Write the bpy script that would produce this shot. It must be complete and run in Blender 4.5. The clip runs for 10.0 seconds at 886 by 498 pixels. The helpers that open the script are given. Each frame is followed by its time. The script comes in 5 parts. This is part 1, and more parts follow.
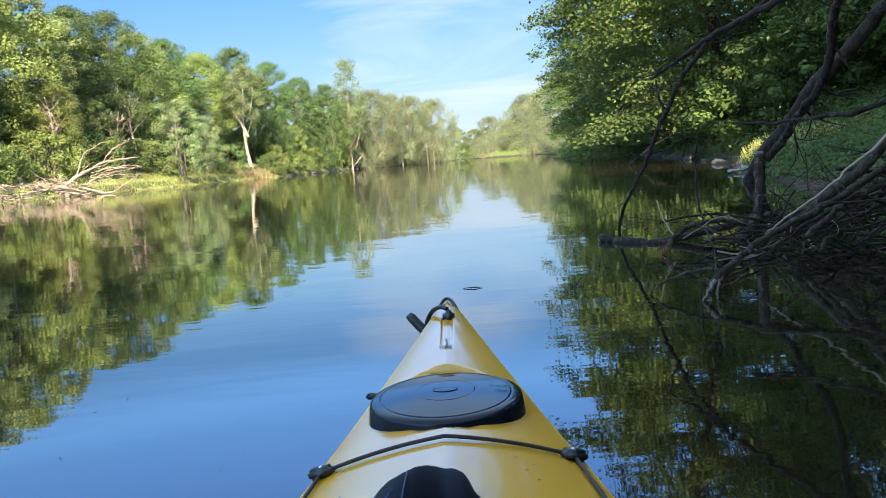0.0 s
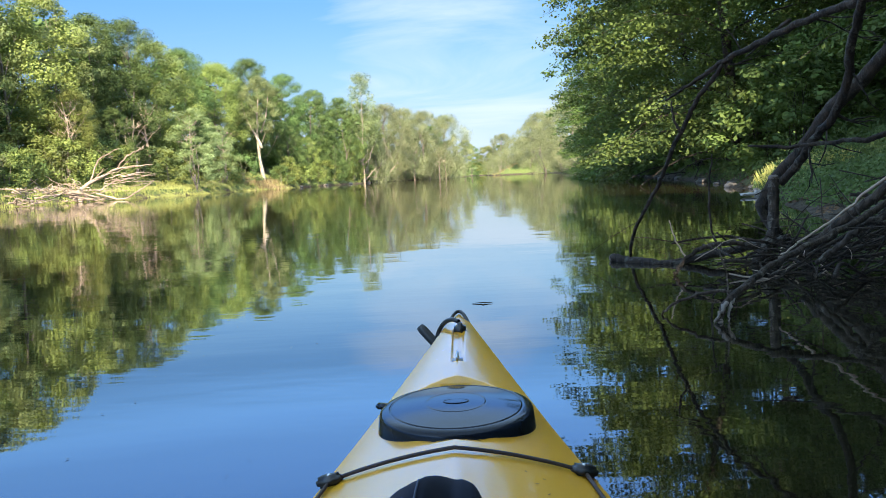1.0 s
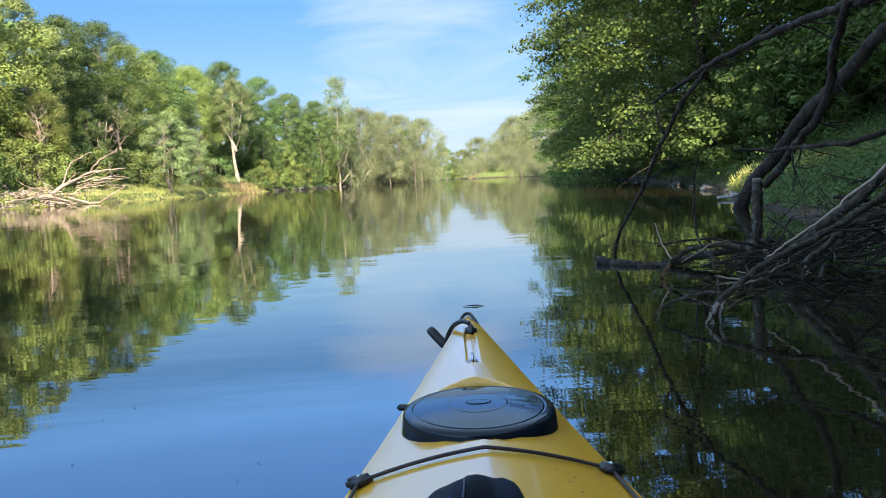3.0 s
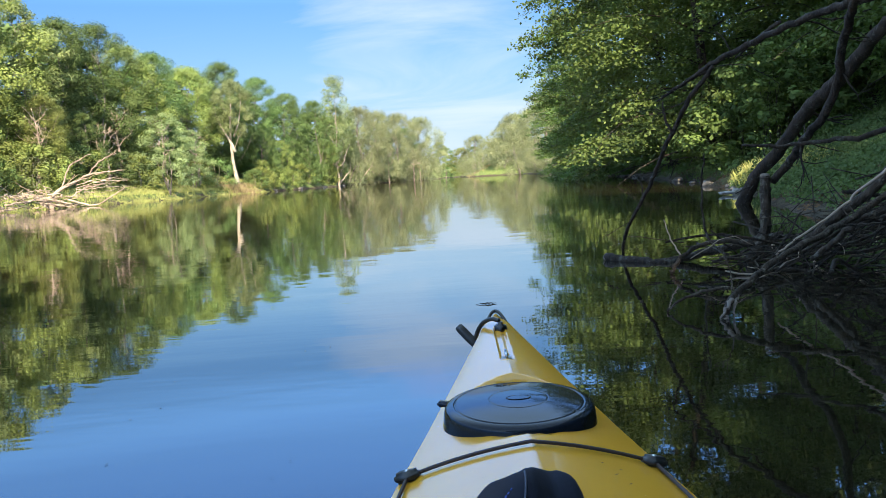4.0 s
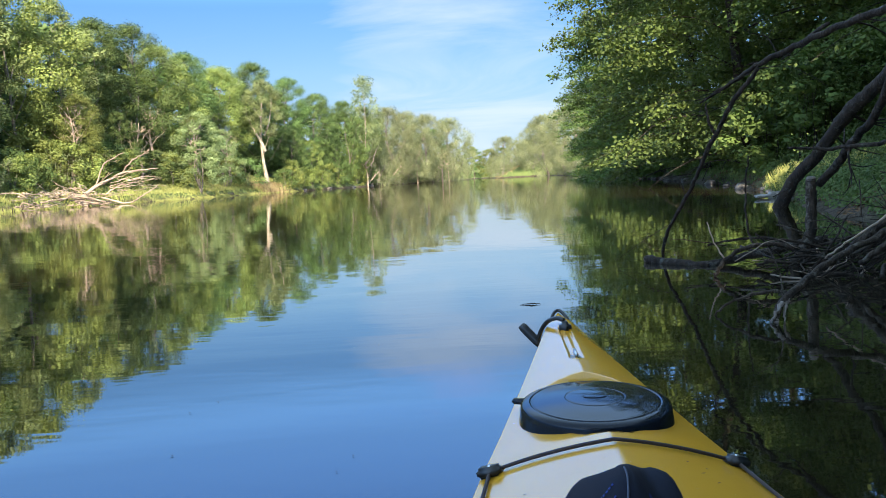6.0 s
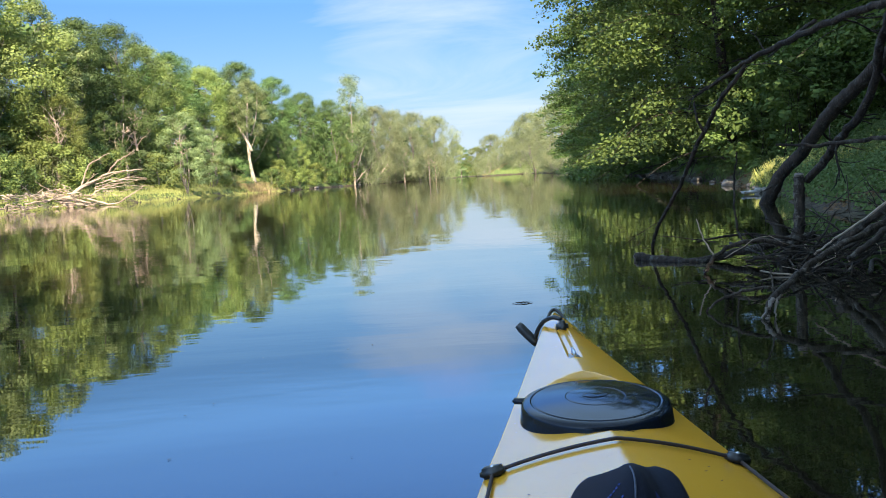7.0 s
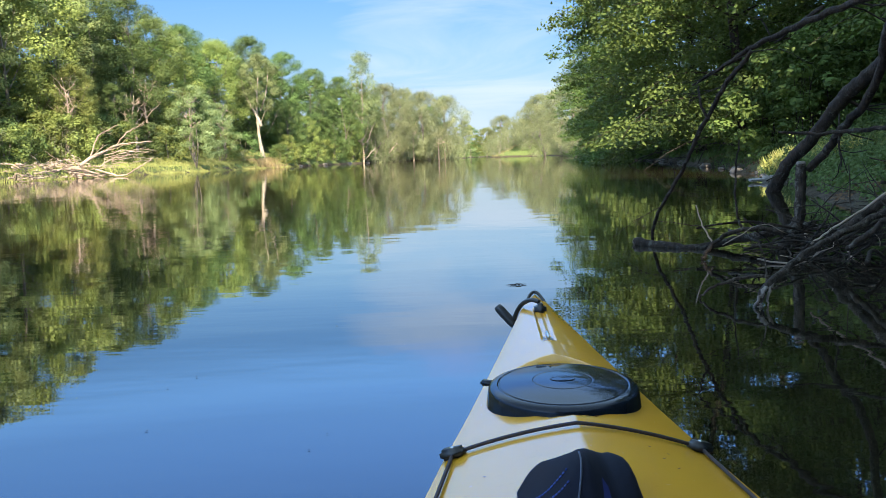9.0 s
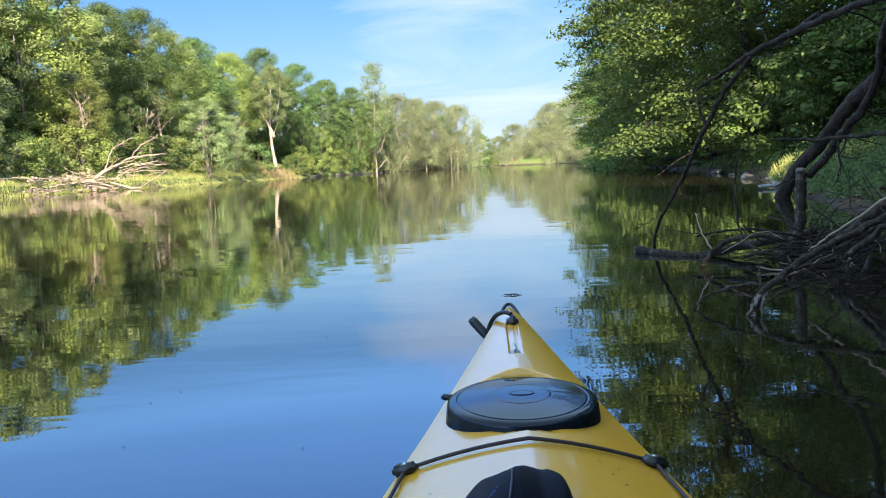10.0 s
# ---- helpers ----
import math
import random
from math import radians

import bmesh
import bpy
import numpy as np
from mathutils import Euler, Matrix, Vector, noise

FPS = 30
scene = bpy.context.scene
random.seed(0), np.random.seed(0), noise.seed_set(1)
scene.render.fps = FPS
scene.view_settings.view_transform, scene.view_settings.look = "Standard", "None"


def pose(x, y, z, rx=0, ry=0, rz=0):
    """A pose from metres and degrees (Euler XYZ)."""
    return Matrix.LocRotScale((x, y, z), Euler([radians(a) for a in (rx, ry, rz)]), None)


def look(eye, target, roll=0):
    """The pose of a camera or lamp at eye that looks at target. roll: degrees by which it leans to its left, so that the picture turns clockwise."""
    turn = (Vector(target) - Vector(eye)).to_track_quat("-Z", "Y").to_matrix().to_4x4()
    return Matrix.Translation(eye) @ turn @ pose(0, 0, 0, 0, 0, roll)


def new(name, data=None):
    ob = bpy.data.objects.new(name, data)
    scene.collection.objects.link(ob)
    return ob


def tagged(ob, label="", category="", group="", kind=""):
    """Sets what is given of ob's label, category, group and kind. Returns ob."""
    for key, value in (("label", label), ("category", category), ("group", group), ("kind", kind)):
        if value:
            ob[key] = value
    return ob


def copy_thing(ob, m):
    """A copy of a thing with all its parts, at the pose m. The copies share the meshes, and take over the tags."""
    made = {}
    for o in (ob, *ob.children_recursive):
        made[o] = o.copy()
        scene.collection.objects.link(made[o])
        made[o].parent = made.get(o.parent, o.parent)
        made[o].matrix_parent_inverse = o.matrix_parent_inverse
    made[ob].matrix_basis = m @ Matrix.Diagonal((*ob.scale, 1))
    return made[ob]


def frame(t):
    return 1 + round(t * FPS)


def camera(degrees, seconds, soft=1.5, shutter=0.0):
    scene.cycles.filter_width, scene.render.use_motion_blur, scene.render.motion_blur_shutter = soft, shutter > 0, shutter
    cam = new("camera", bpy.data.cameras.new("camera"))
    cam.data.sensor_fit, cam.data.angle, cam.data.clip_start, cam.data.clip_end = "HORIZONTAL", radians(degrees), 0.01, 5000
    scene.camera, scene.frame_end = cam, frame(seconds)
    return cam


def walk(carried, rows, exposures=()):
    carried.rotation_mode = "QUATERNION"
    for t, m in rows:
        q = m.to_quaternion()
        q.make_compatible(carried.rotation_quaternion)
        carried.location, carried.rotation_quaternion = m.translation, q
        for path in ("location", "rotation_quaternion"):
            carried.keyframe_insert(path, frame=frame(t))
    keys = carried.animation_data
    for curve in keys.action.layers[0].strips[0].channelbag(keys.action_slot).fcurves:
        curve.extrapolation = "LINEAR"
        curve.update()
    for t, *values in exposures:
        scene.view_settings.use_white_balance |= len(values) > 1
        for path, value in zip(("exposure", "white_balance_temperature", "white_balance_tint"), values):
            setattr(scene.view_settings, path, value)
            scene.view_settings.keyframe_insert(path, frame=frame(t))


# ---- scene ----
cam = camera(55.9, 10.0, soft=0.85)
PATH = [
    (0, pose(0.1153, 0.0345, 0.6927, 83.863, 4.512, 0.159)),
    (0.5, pose(0.1152, 0.0262, 0.6852, 84.175, 3.370, 0.201)),
    (1, pose(0.1053, 0.0362, 0.6844, 84.995, 2.911, 0.965)),
    (1.5, pose(0.1081, 0.0317, 0.6861, 86.000, 2.512, 1.549)),
    (2, pose(0.0906, 0.0306, 0.6894, 86.041, 2.124, 1.246)),
    (2.5, pose(0.0573, 0.0258, 0.6873, 85.426, 2.298, -0.007)),
    (4, pose(-0.0487, -0.0043, 0.6951, 85.029, 3.554, -0.814)),
    (4.5, pose(-0.0865, -0.0252, 0.7057, 85.937, 3.493, -0.047)),
    (5, pose(-0.1094, -0.0249, 0.7066, 86.080, 3.259, 0.608)),
    (5.5, pose(-0.1266, -0.0185, 0.6943, 85.387, 3.090, 1.139)),
    (7, pose(-0.1635, -0.0229, 0.7033, 85.036, 3.538, 0.208)),
    (7.5, pose(-0.1698, -0.0211, 0.7036, 84.708, 3.982, -0.713)),
    (8, pose(-0.1741, -0.0191, 0.7036, 84.360, 3.749, -0.625)),
    (8.5, pose(-0.1487, -0.0146, 0.7006, 84.085, 2.944, 0.189)),
    (9, pose(-0.0961, -0.0063, 0.6968, 83.699, 2.092, 0.856)),
    (9.5, pose(-0.0341, 0.0005, 0.6950, 84.032, 1.781, 0.988)),
    (10, pose(0.0064, 0.0047, 0.7003, 84.354, 2.724, 1.749)),
]
walk(cam, PATH, [(0, 2.21), (1.2, 2.20), (2.2, 2.12), (5.5, 2.10), (8.0, 2.07), (9.0, 2.10), (10, 2.20)])

# ---------------------------------------------------------------- light
SUN = Vector((0.01, -0.845, 0.50)).normalized()
world = bpy.data.worlds.new("sky")
scene.world = world
world.use_nodes = True
wn, wl = world.node_tree.nodes, world.node_tree.links
wn.clear()
sky = wn.new("ShaderNodeTexSky")
sky.sky_type = "NISHITA"
sky.sun_disc = False
sky.sun_elevation = math.asin(SUN.z)
sky.sun_rotation = math.atan2(SUN.x, SUN.y)
sky.air_density, sky.dust_density, sky.ozone_density = 1.0, 0.15, 2.5
geo = wn.new("ShaderNodeTexCoord")
sep = wn.new("ShaderNodeSeparateXYZ")
wl.new(geo.outputs["Generated"], sep.inputs[0])
lift = wn.new("ShaderNodeMath")
lift.operation = "ADD"
lift.inputs[1].default_value = 0.12
wl.new(sep.outputs["Z"], lift.inputs[0])
flat = []
for axis in ("X", "Y"):
    d = wn.new("ShaderNodeMath")
    d.operation = "DIVIDE"
    wl.new(sep.outputs[axis], d.inputs[0])
    wl.new(lift.outputs[0], d.inputs[1])
    flat.append(d)
comb = wn.new("ShaderNodeCombineXYZ")
wl.new(flat[0].outputs[0], comb.inputs[0])
wl.new(flat[1].outputs[0], comb.inputs[1])
cmap = wn.new("ShaderNodeMapping")
cmap.inputs["Rotation"].default_value = (0, 0, radians(-24))
cmap.inputs["Scale"].default_value = (0.55, 1.0, 1)
cmap.inputs["Location"].default_value = (3.1, 1.7, 0)
wl.new(comb.outputs[0], cmap.inputs[0])
cn = wn.new("ShaderNodeTexNoise")
cn.inputs["Scale"].default_value = 0.9
cn.inputs["Detail"].default_value = 7
cn.inputs["Roughness"].default_value = 0.58
cn.inputs["Distortion"].default_value = 1.1
wl.new(cmap.outputs[0], cn.inputs["Vector"])
cr = wn.new("ShaderNodeValToRGB")
cr.color_ramp.elements[0].position, cr.color_ramp.elements[1].position = 0.60, 0.88
cr.color_ramp.elements[0].color, cr.color_ramp.elements[1].color = (0, 0, 0, 1), (0.7, 0.7, 0.7, 1)
wl.new(cn.outputs["Fac"], cr.inputs[0])
low = wn.new("ShaderNodeValToRGB")
for i, (at, c) in enumerate(((0.0, (0.104, 0.13, 0.21)), (0.061, (0.130, 0.138, 0.174)), (0.131, (0.132, 0.160, 0.188)), (0.205, (0.116, 0.171, 0.230)), (0.23, (0.175, 0.256, 0.338)), (0.262, (0.285, 0.415, 0.545)), (0.31, (0.345, 0.505, 0.70)), (0.40, (0.465, 0.68, 0.98)), (0.58, (2.1, 1.9, 1.5)), (0.85, (2.0, 1.7, 1.2)))):
    e = low.color_ramp.elements[i] if i < 2 else low.color_ramp.elements.new(at)
    e.position, e.color = at, (*c, 1)
wl.new(sep.outputs["Z"], low.inputs[0])
haze = wn.new("ShaderNodeMix")
haze.data_type, haze.blend_type = "RGBA", "MULTIPLY"
haze.inputs["Factor"].default_value = 1.0
wl.new(sky.outputs[0], haze.inputs[6])
wl.new(low.outputs[0], haze.inputs[7])
# thin cloud, thicker overhead
high = wn.new("ShaderNodeMapRange")
high.interpolation_type = "SMOOTHSTEP"
high.inputs["From Min"].default_value, high.inputs["From Max"].default_value = 0.50, 0.85
high.inputs["To Min"].default_value, high.inputs["To Max"].default_value = -0.05, 0.05
wl.new(sep.outputs["Z"], high.inputs["Value"])
more = wn.new("ShaderNodeMath")
wl.new(high.outputs[0], more.inputs[0])
wl.new(cn.outputs["Fac"], more.inputs[1])
# a veil of high cloud ahead, over the river's bend
veil = wn.new("ShaderNodeVectorMath")
veil.operation = "DOT_PRODUCT"
wl.new(geo.outputs["Generated"], veil.inputs[0])
veil.inputs[1].default_value = Vector((0.015, 0.98, 0.125)).normalized()
thick = wn.new("ShaderNodeMapRange")
thick.interpolation_type = "SMOOTHSTEP"
thick.inputs["From Min"].default_value, thick.inputs["From Max"].default_value = 0.980, 0.999
thick.inputs["To Min"].default_value, thick.inputs["To Max"].default_value = 0.0, 0.28
wl.new(veil.outputs["Value"], thick.inputs["Value"])
cover = wn.new("ShaderNodeMath")
wl.new(more.outputs[0], cover.inputs[0])
wl.new(thick.outputs[0], cover.inputs[1])
wl.new(cover.outputs[0], cr.inputs[0])
mix = wn.new("ShaderNodeMix")
mix.data_type, mix.blend_type = "RGBA", "LIGHTEN"
wl.new(cr.outputs[0], mix.inputs["Factor"])
wl.new(haze.outputs[2], mix.inputs[6])
mix.inputs[7].default_value = (1.30, 1.52, 1.80, 1)
bg = wn.new("ShaderNodeBackground")
bg.inputs["Strength"].default_value = 0.15
wl.new(mix.outputs[2], bg.inputs["Color"])
wo = wn.new("ShaderNodeOutputWorld")
wl.new(bg.outputs[0], wo.inputs[0])

sun = new("sun", bpy.data.lights.new("sun", "SUN"))
sun.data.energy, sun.data.angle, sun.data.color = 5.0, radians(0.53), (1.0, 0.88, 0.68)
sun.matrix_world = look(SUN * 100, (0, 0, 0))


# ---------------------------------------------------------------- materials
def material(name):
    m = bpy.data.materials.new(name)
    m.use_nodes = True
    n = m.node_tree.nodes
    return m, n, m.node_tree.links, n["Principled BSDF"], n["Material Output"]


def ramp(n, l, fac, stops):
    r = n.new("ShaderNodeValToRGB")
    e = r.color_ramp.elements
    while len(e) < len(stops):
        e.new(0.5)
    for i, (p, c) in enumerate(stops):
        e[i].position, e[i].color = p, (*c, 1)
    l.new(fac, r.inputs[0])
    return r.outputs[0]


def noise_tex(n, l, scale, detail=5, coord="Object", stretch=None, rough=0.55):
    tc = n.new("ShaderNodeTexCoord")
    src = tc.outputs[coord]
    if stretch:
        mp = n.new("ShaderNodeMapping")
        mp.inputs["Scale"].default_value = stretch
        l.new(src, mp.inputs[0])
        src = mp.outputs[0]
    t = n.new("ShaderNodeTexNoise")
    t.inputs["Scale"].default_value, t.inputs["Detail"].default_value = scale, detail
    t.inputs["Roughness"].default_value = rough
    l.new(src, t.inputs["Vector"])
    return t.outputs["Fac"]


def bump(n, l, height, strength, distance, chain=None):
    b = n.new("ShaderNodeBump")
    b.inputs["Strength"].default_value, b.inputs["Distance"].default_value = strength, distance
    l.new(height, b.inputs["Height"])
    if chain:
        l.new(chain, b.inputs["Normal"])
    return b.outputs[0]


def leaf_material(name, dark, mid, light, through_light=0.33, gloss=0.55):
    m, n, l, p, out = material(name)
    g = n.new("ShaderNodeNewGeometry")
    dark, mid, light = ([(a * 0.5 + b * 0.5) * k for a, b, k in zip(c, mid, (1.08, 1.0, 1.0))] for c in (dark, mid, light))
    col = ramp(n, l, g.outputs["Random Per Island"], [(0.0, dark), (0.5, mid), (1.0, light)])
    oi = n.new("ShaderNodeObjectInfo")
    hs = n.new("ShaderNodeHueSaturation")
    mr = n.new("ShaderNodeMapRange")
    mr.inputs["To Min"].default_value, mr.inputs["To Max"].default_value = 0.485, 0.515
    l.new(oi.outputs["Random"], mr.inputs["Value"])
    l.new(mr.outputs[0], hs.inputs["Hue"])
    mv = n.new("ShaderNodeMapRange")
    mv.inputs["To Min"].default_value, mv.inputs["To Max"].default_value = 0.8, 1.2
    l.new(oi.outputs["Random"], mv.inputs["Value"])
    # broad noise in the leaf colour imitates lit boughs and shaded gaps
    bough_shade = n.new("ShaderNodeMapRange")
    bough_shade.inputs["From Min"].default_value, bough_shade.inputs["From Max"].default_value = 0.3, 0.7
    bough_shade.inputs["To Min"].default_value, bough_shade.inputs["To Max"].default_value = 0.62, 1.38
    l.new(noise_tex(n, l, 0.55, 3), bough_shade.inputs["Value"])
    both = n.new("ShaderNodeMath")
    both.operation = "MULTIPLY"
    l.new(mv.outputs[0], both.inputs[0])
    l.new(bough_shade.outputs[0], both.inputs[1])
    l.new(both.outputs[0], hs.inputs["Value"])
    l.new(col, hs.inputs["Color"])
    p.inputs["Roughness"].default_value = gloss
    p.inputs["Specular IOR Level"].default_value = 0.1
    l.new(hs.outputs[0], p.inputs["Base Color"])
    tr = n.new("ShaderNodeBsdfTranslucent")
    yel = n.new("ShaderNodeMix")
    yel.data_type, yel.blend_type = "RGBA", "MULTIPLY"
    yel.inputs["Factor"].default_value = 1.0
    l.new(hs.outputs[0], yel.inputs[6])
    yel.inputs[7].default_value = (1.0, 1.2, 0.55, 1)
    l.new(yel.outputs[2], tr.inputs["Color"])
    mx = n.new("ShaderNodeMixShader")
    mx.inputs[0].default_value = through_light
    l.new(p.outputs[0], mx.inputs[1])
    l.new(tr.outputs[0], mx.inputs[2])
    l.new(mx.outputs[0], out.inputs["Surface"])
    return m


def bark_material(name, dark, light, scale=6.0, relief=0.03, lichen=None):
    m, n, l, p, out = material(name)
    f = noise_tex(n, l, scale, 8, stretch=(1, 1, 0.25))
    f2 = noise_tex(n, l, scale * 0.15, 3)
    mx = n.new("ShaderNodeMath")
    mx.operation = "MULTIPLY_ADD"
    l.new(f2, mx.inputs[0])
    mx.inputs[1].default_value = 0.5
    hf = n.new("ShaderNodeMath")
    hf.operation = "MULTIPLY"
    l.new(f, hf.inputs[0])
    hf.inputs[1].default_value = 0.55
    l.new(hf.outputs[0], mx.inputs[2])
    col = ramp(n, l, mx.outputs[0], [(0.36, dark), (0.66, light)])
    if lichen:
        spots = ramp(n, l, noise_tex(n, l, 17.0, 7, rough=0.7), [(0.56, (0, 0, 0)), (0.63, (1, 1, 1))])
        crust = n.new("ShaderNodeMix")
        crust.data_type = "RGBA"
        l.new(spots, crust.inputs["Factor"])
        l.new(col, crust.inputs[6])
        crust.inputs[7].default_value = (*lichen, 1)
        col = crust.outputs[2]
    l.new(col, p.inputs["Base Color"])
    p.inputs["Roughness"].default_value = 0.85
    p.inputs["Specular IOR Level"].default_value = 0.25
    l.new(bump(n, l, f, 0.8, relief), p.inputs["Normal"])
    return m


def plain(name, col, rough=0.5, metal=0.0, grain=40.0, vary=0.25, relief=0.0005, spec=0.5):
    m, n, l, p, out = material(name)
    f = noise_tex(n, l, grain, 6)
    lo, hi = [c * (1 - vary) for c in col], [min(1, c * (1 + vary)) for c in col]
    l.new(ramp(n, l, f, [(0.3, lo), (0.7, hi)]), p.inputs["Base Color"])
    p.inputs["Roughness"].default_value, p.inputs["Metallic"].default_value = rough, metal
    p.inputs["Specular IOR Level"].default_value = spec
    if relief:
        l.new(bump(n, l, f, 0.5, relief), p.inputs["Normal"])
    return m


LEAF_BRIGHT = leaf_material("leaves bright green", (0.106, 0.142, 0.041), (0.143, 0.183, 0.052), (0.192, 0.226, 0.067), 0.27)
LEAF_DEEP = leaf_material("leaves deep green", (0.056, 0.094, 0.032), (0.076, 0.122, 0.040), (0.108, 0.155, 0.050), 0.27)
LEAF_WILLOW = leaf_material("leaves silvery willow", (0.122, 0.146, 0.074), (0.156, 0.180, 0.094), (0.196, 0.216, 0.122), 0.3, 0.7)
LEAF_PALE = leaf_material("leaves light feathery green", (0.105, 0.145, 0.062), (0.150, 0.195, 0.085), (0.200, 0.240, 0.120), 0.33)
LEAF_OLIVE = leaf_material("leaves yellow olive", (0.128, 0.171, 0.065), (0.165, 0.213, 0.081), (0.207, 0.250, 0.116), 0.24)
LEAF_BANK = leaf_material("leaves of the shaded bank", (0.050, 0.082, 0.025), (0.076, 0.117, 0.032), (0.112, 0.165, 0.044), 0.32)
IVY = leaf_material("ground cover leaves", (0.048, 0.080, 0.028), (0.075, 0.116, 0.038), (0.115, 0.160, 0.055), 0.3)
GRASS = leaf_material("grass blades", (0.15, 0.18, 0.055), (0.225, 0.25, 0.085), (0.33, 0.31, 0.14), 0.3)
LITTER = leaf_material("dead leaf litter", (0.035, 0.022, 0.012), (0.09, 0.058, 0.03), (0.17, 0.12, 0.07), 0.1, 0.8)
TAN = leaf_material("dry tan grass", (0.16, 0.135, 0.065), (0.23, 0.195, 0.10), (0.31, 0.26, 0.14), 0.2, 0.8)
REED = leaf_material("pale weed stems", (0.20, 0.24, 0.06), (0.32, 0.34, 0.11), (0.46, 0.44, 0.20), 0.3)
BARK = bark_material("grey brown bark", (0.06, 0.05, 0.04), (0.20, 0.17, 0.13))
# shade put into the colour: near black, against the strong sky fill
BARK_DARK = bark_material("bark darkened for shade", (0.006, 0.004, 0.003), (0.038, 0.026, 0.018), 48.0, 0.03, (0.060, 0.056, 0.045))
BARK_PALE = bark_material("pale peeling bark", (0.14, 0.115, 0.085), (0.34, 0.29, 0.225))
DRIFT = bark_material("bleached driftwood", (0.105, 0.075, 0.055), (0.33, 0.25, 0.19), 4.0)
# log jam wood, its colour darkened too so the pile reads as shaded
DRIFT_GREY = bark_material("weathered driftwood darkened for shade", (0.008, 0.006, 0.004), (0.060, 0.042, 0.029), 52.0, 0.03, (0.10, 0.085, 0.068))
BARK_DEAD = bark_material("reddish dead wood", (0.17, 0.125, 0.09), (0.40, 0.31, 0.24))
CUT = bark_material("pale broken wood", (0.07, 0.058, 0.048), (0.24, 0.20, 0.17), 40.0, 0.008)
STONE = plain("river stone", (0.11, 0.095, 0.08), 0.8, 0, 6.0, 0.5, 0.02)
STONE_PALE = plain("pale river stone", (0.26, 0.25, 0.235), 0.7, 0, 6.0, 0.3, 0.01)
BLACK_RUBBER = plain("black rubber", (0.007, 0.011, 0.020), 0.07, 0, 260.0, 0.3, 0.00004, 0.20)
BLACK_PLASTIC = plain("black plastic", (0.016, 0.016, 0.017), 0.38, 0, 120.0, 0.3, 0.0002)
CORD = plain("dark braided cord", (0.035, 0.022, 0.020), 0.75, 0, 900.0, 0.6, 0.001)
STEEL = plain("steel", (0.55, 0.56, 0.58), 0.28, 1.0, 80.0, 0.15, 0.0001)
CLEAR_GREY = plain("pale grey plastic", (0.27, 0.26, 0.24), 0.3, 0, 60.0, 0.2, 0.0002)
NAVY = plain("navy cloth", (0.006, 0.008, 0.017), 0.9, 0, 700.0, 0.5, 0.0012, 0.2)
NAVY_EDGE = plain("grey blue cloth binding", (0.07, 0.085, 0.12), 0.85, 0, 500.0, 0.4, 0.0008, 0.2)
BLUE_THREAD = plain("blue thread", (0.035, 0.075, 0.30), 0.7, 0, 500.0, 0.3, 0.0003, 0.3)
BLUE_CLOTH = plain("blue cloth lining", (0.02, 0.03, 0.14), 0.85, 0, 500.0, 0.3, 0.0006, 0.2)


def yellow_gelcoat():
    m, n, l, p, out = material("yellow gelcoat")
    f = noise_tex(n, l, 3.0, 5)
    f2 = noise_tex(n, l, 60.0, 8, rough=0.7)
    base = ramp(n, l, f, [(0.3, (0.64, 0.305, 0.020)), (0.7, (0.70, 0.350, 0.032))])
    grime = ramp(n, l, f2, [(0.60, (1, 1, 1)), (0.78, (0.72, 0.68, 0.58))])
    mx = n.new("ShaderNodeMix")
    mx.data_type, mx.blend_type = "RGBA", "MULTIPLY"
    mx.inputs["Factor"].default_value = 1.0
    l.new(base, mx.inputs[6])
    l.new(grime, mx.inputs[7])
    l.new(mx.outputs[2], p.inputs["Base Color"])
    l.new(ramp(n, l, f2, [(0.35, (0.16, 0.16, 0.16)), (0.75, (0.30, 0.30, 0.30))]), p.inputs["Roughness"])
    p.inputs["IOR"].default_value = 1.5
    p.inputs["Coat Weight"].default_value, p.inputs["Coat Roughness"].default_value = 0.6, 0.06
    l.new(bump(n, l, f, 0.12, 0.002), p.inputs["Normal"])
    return m


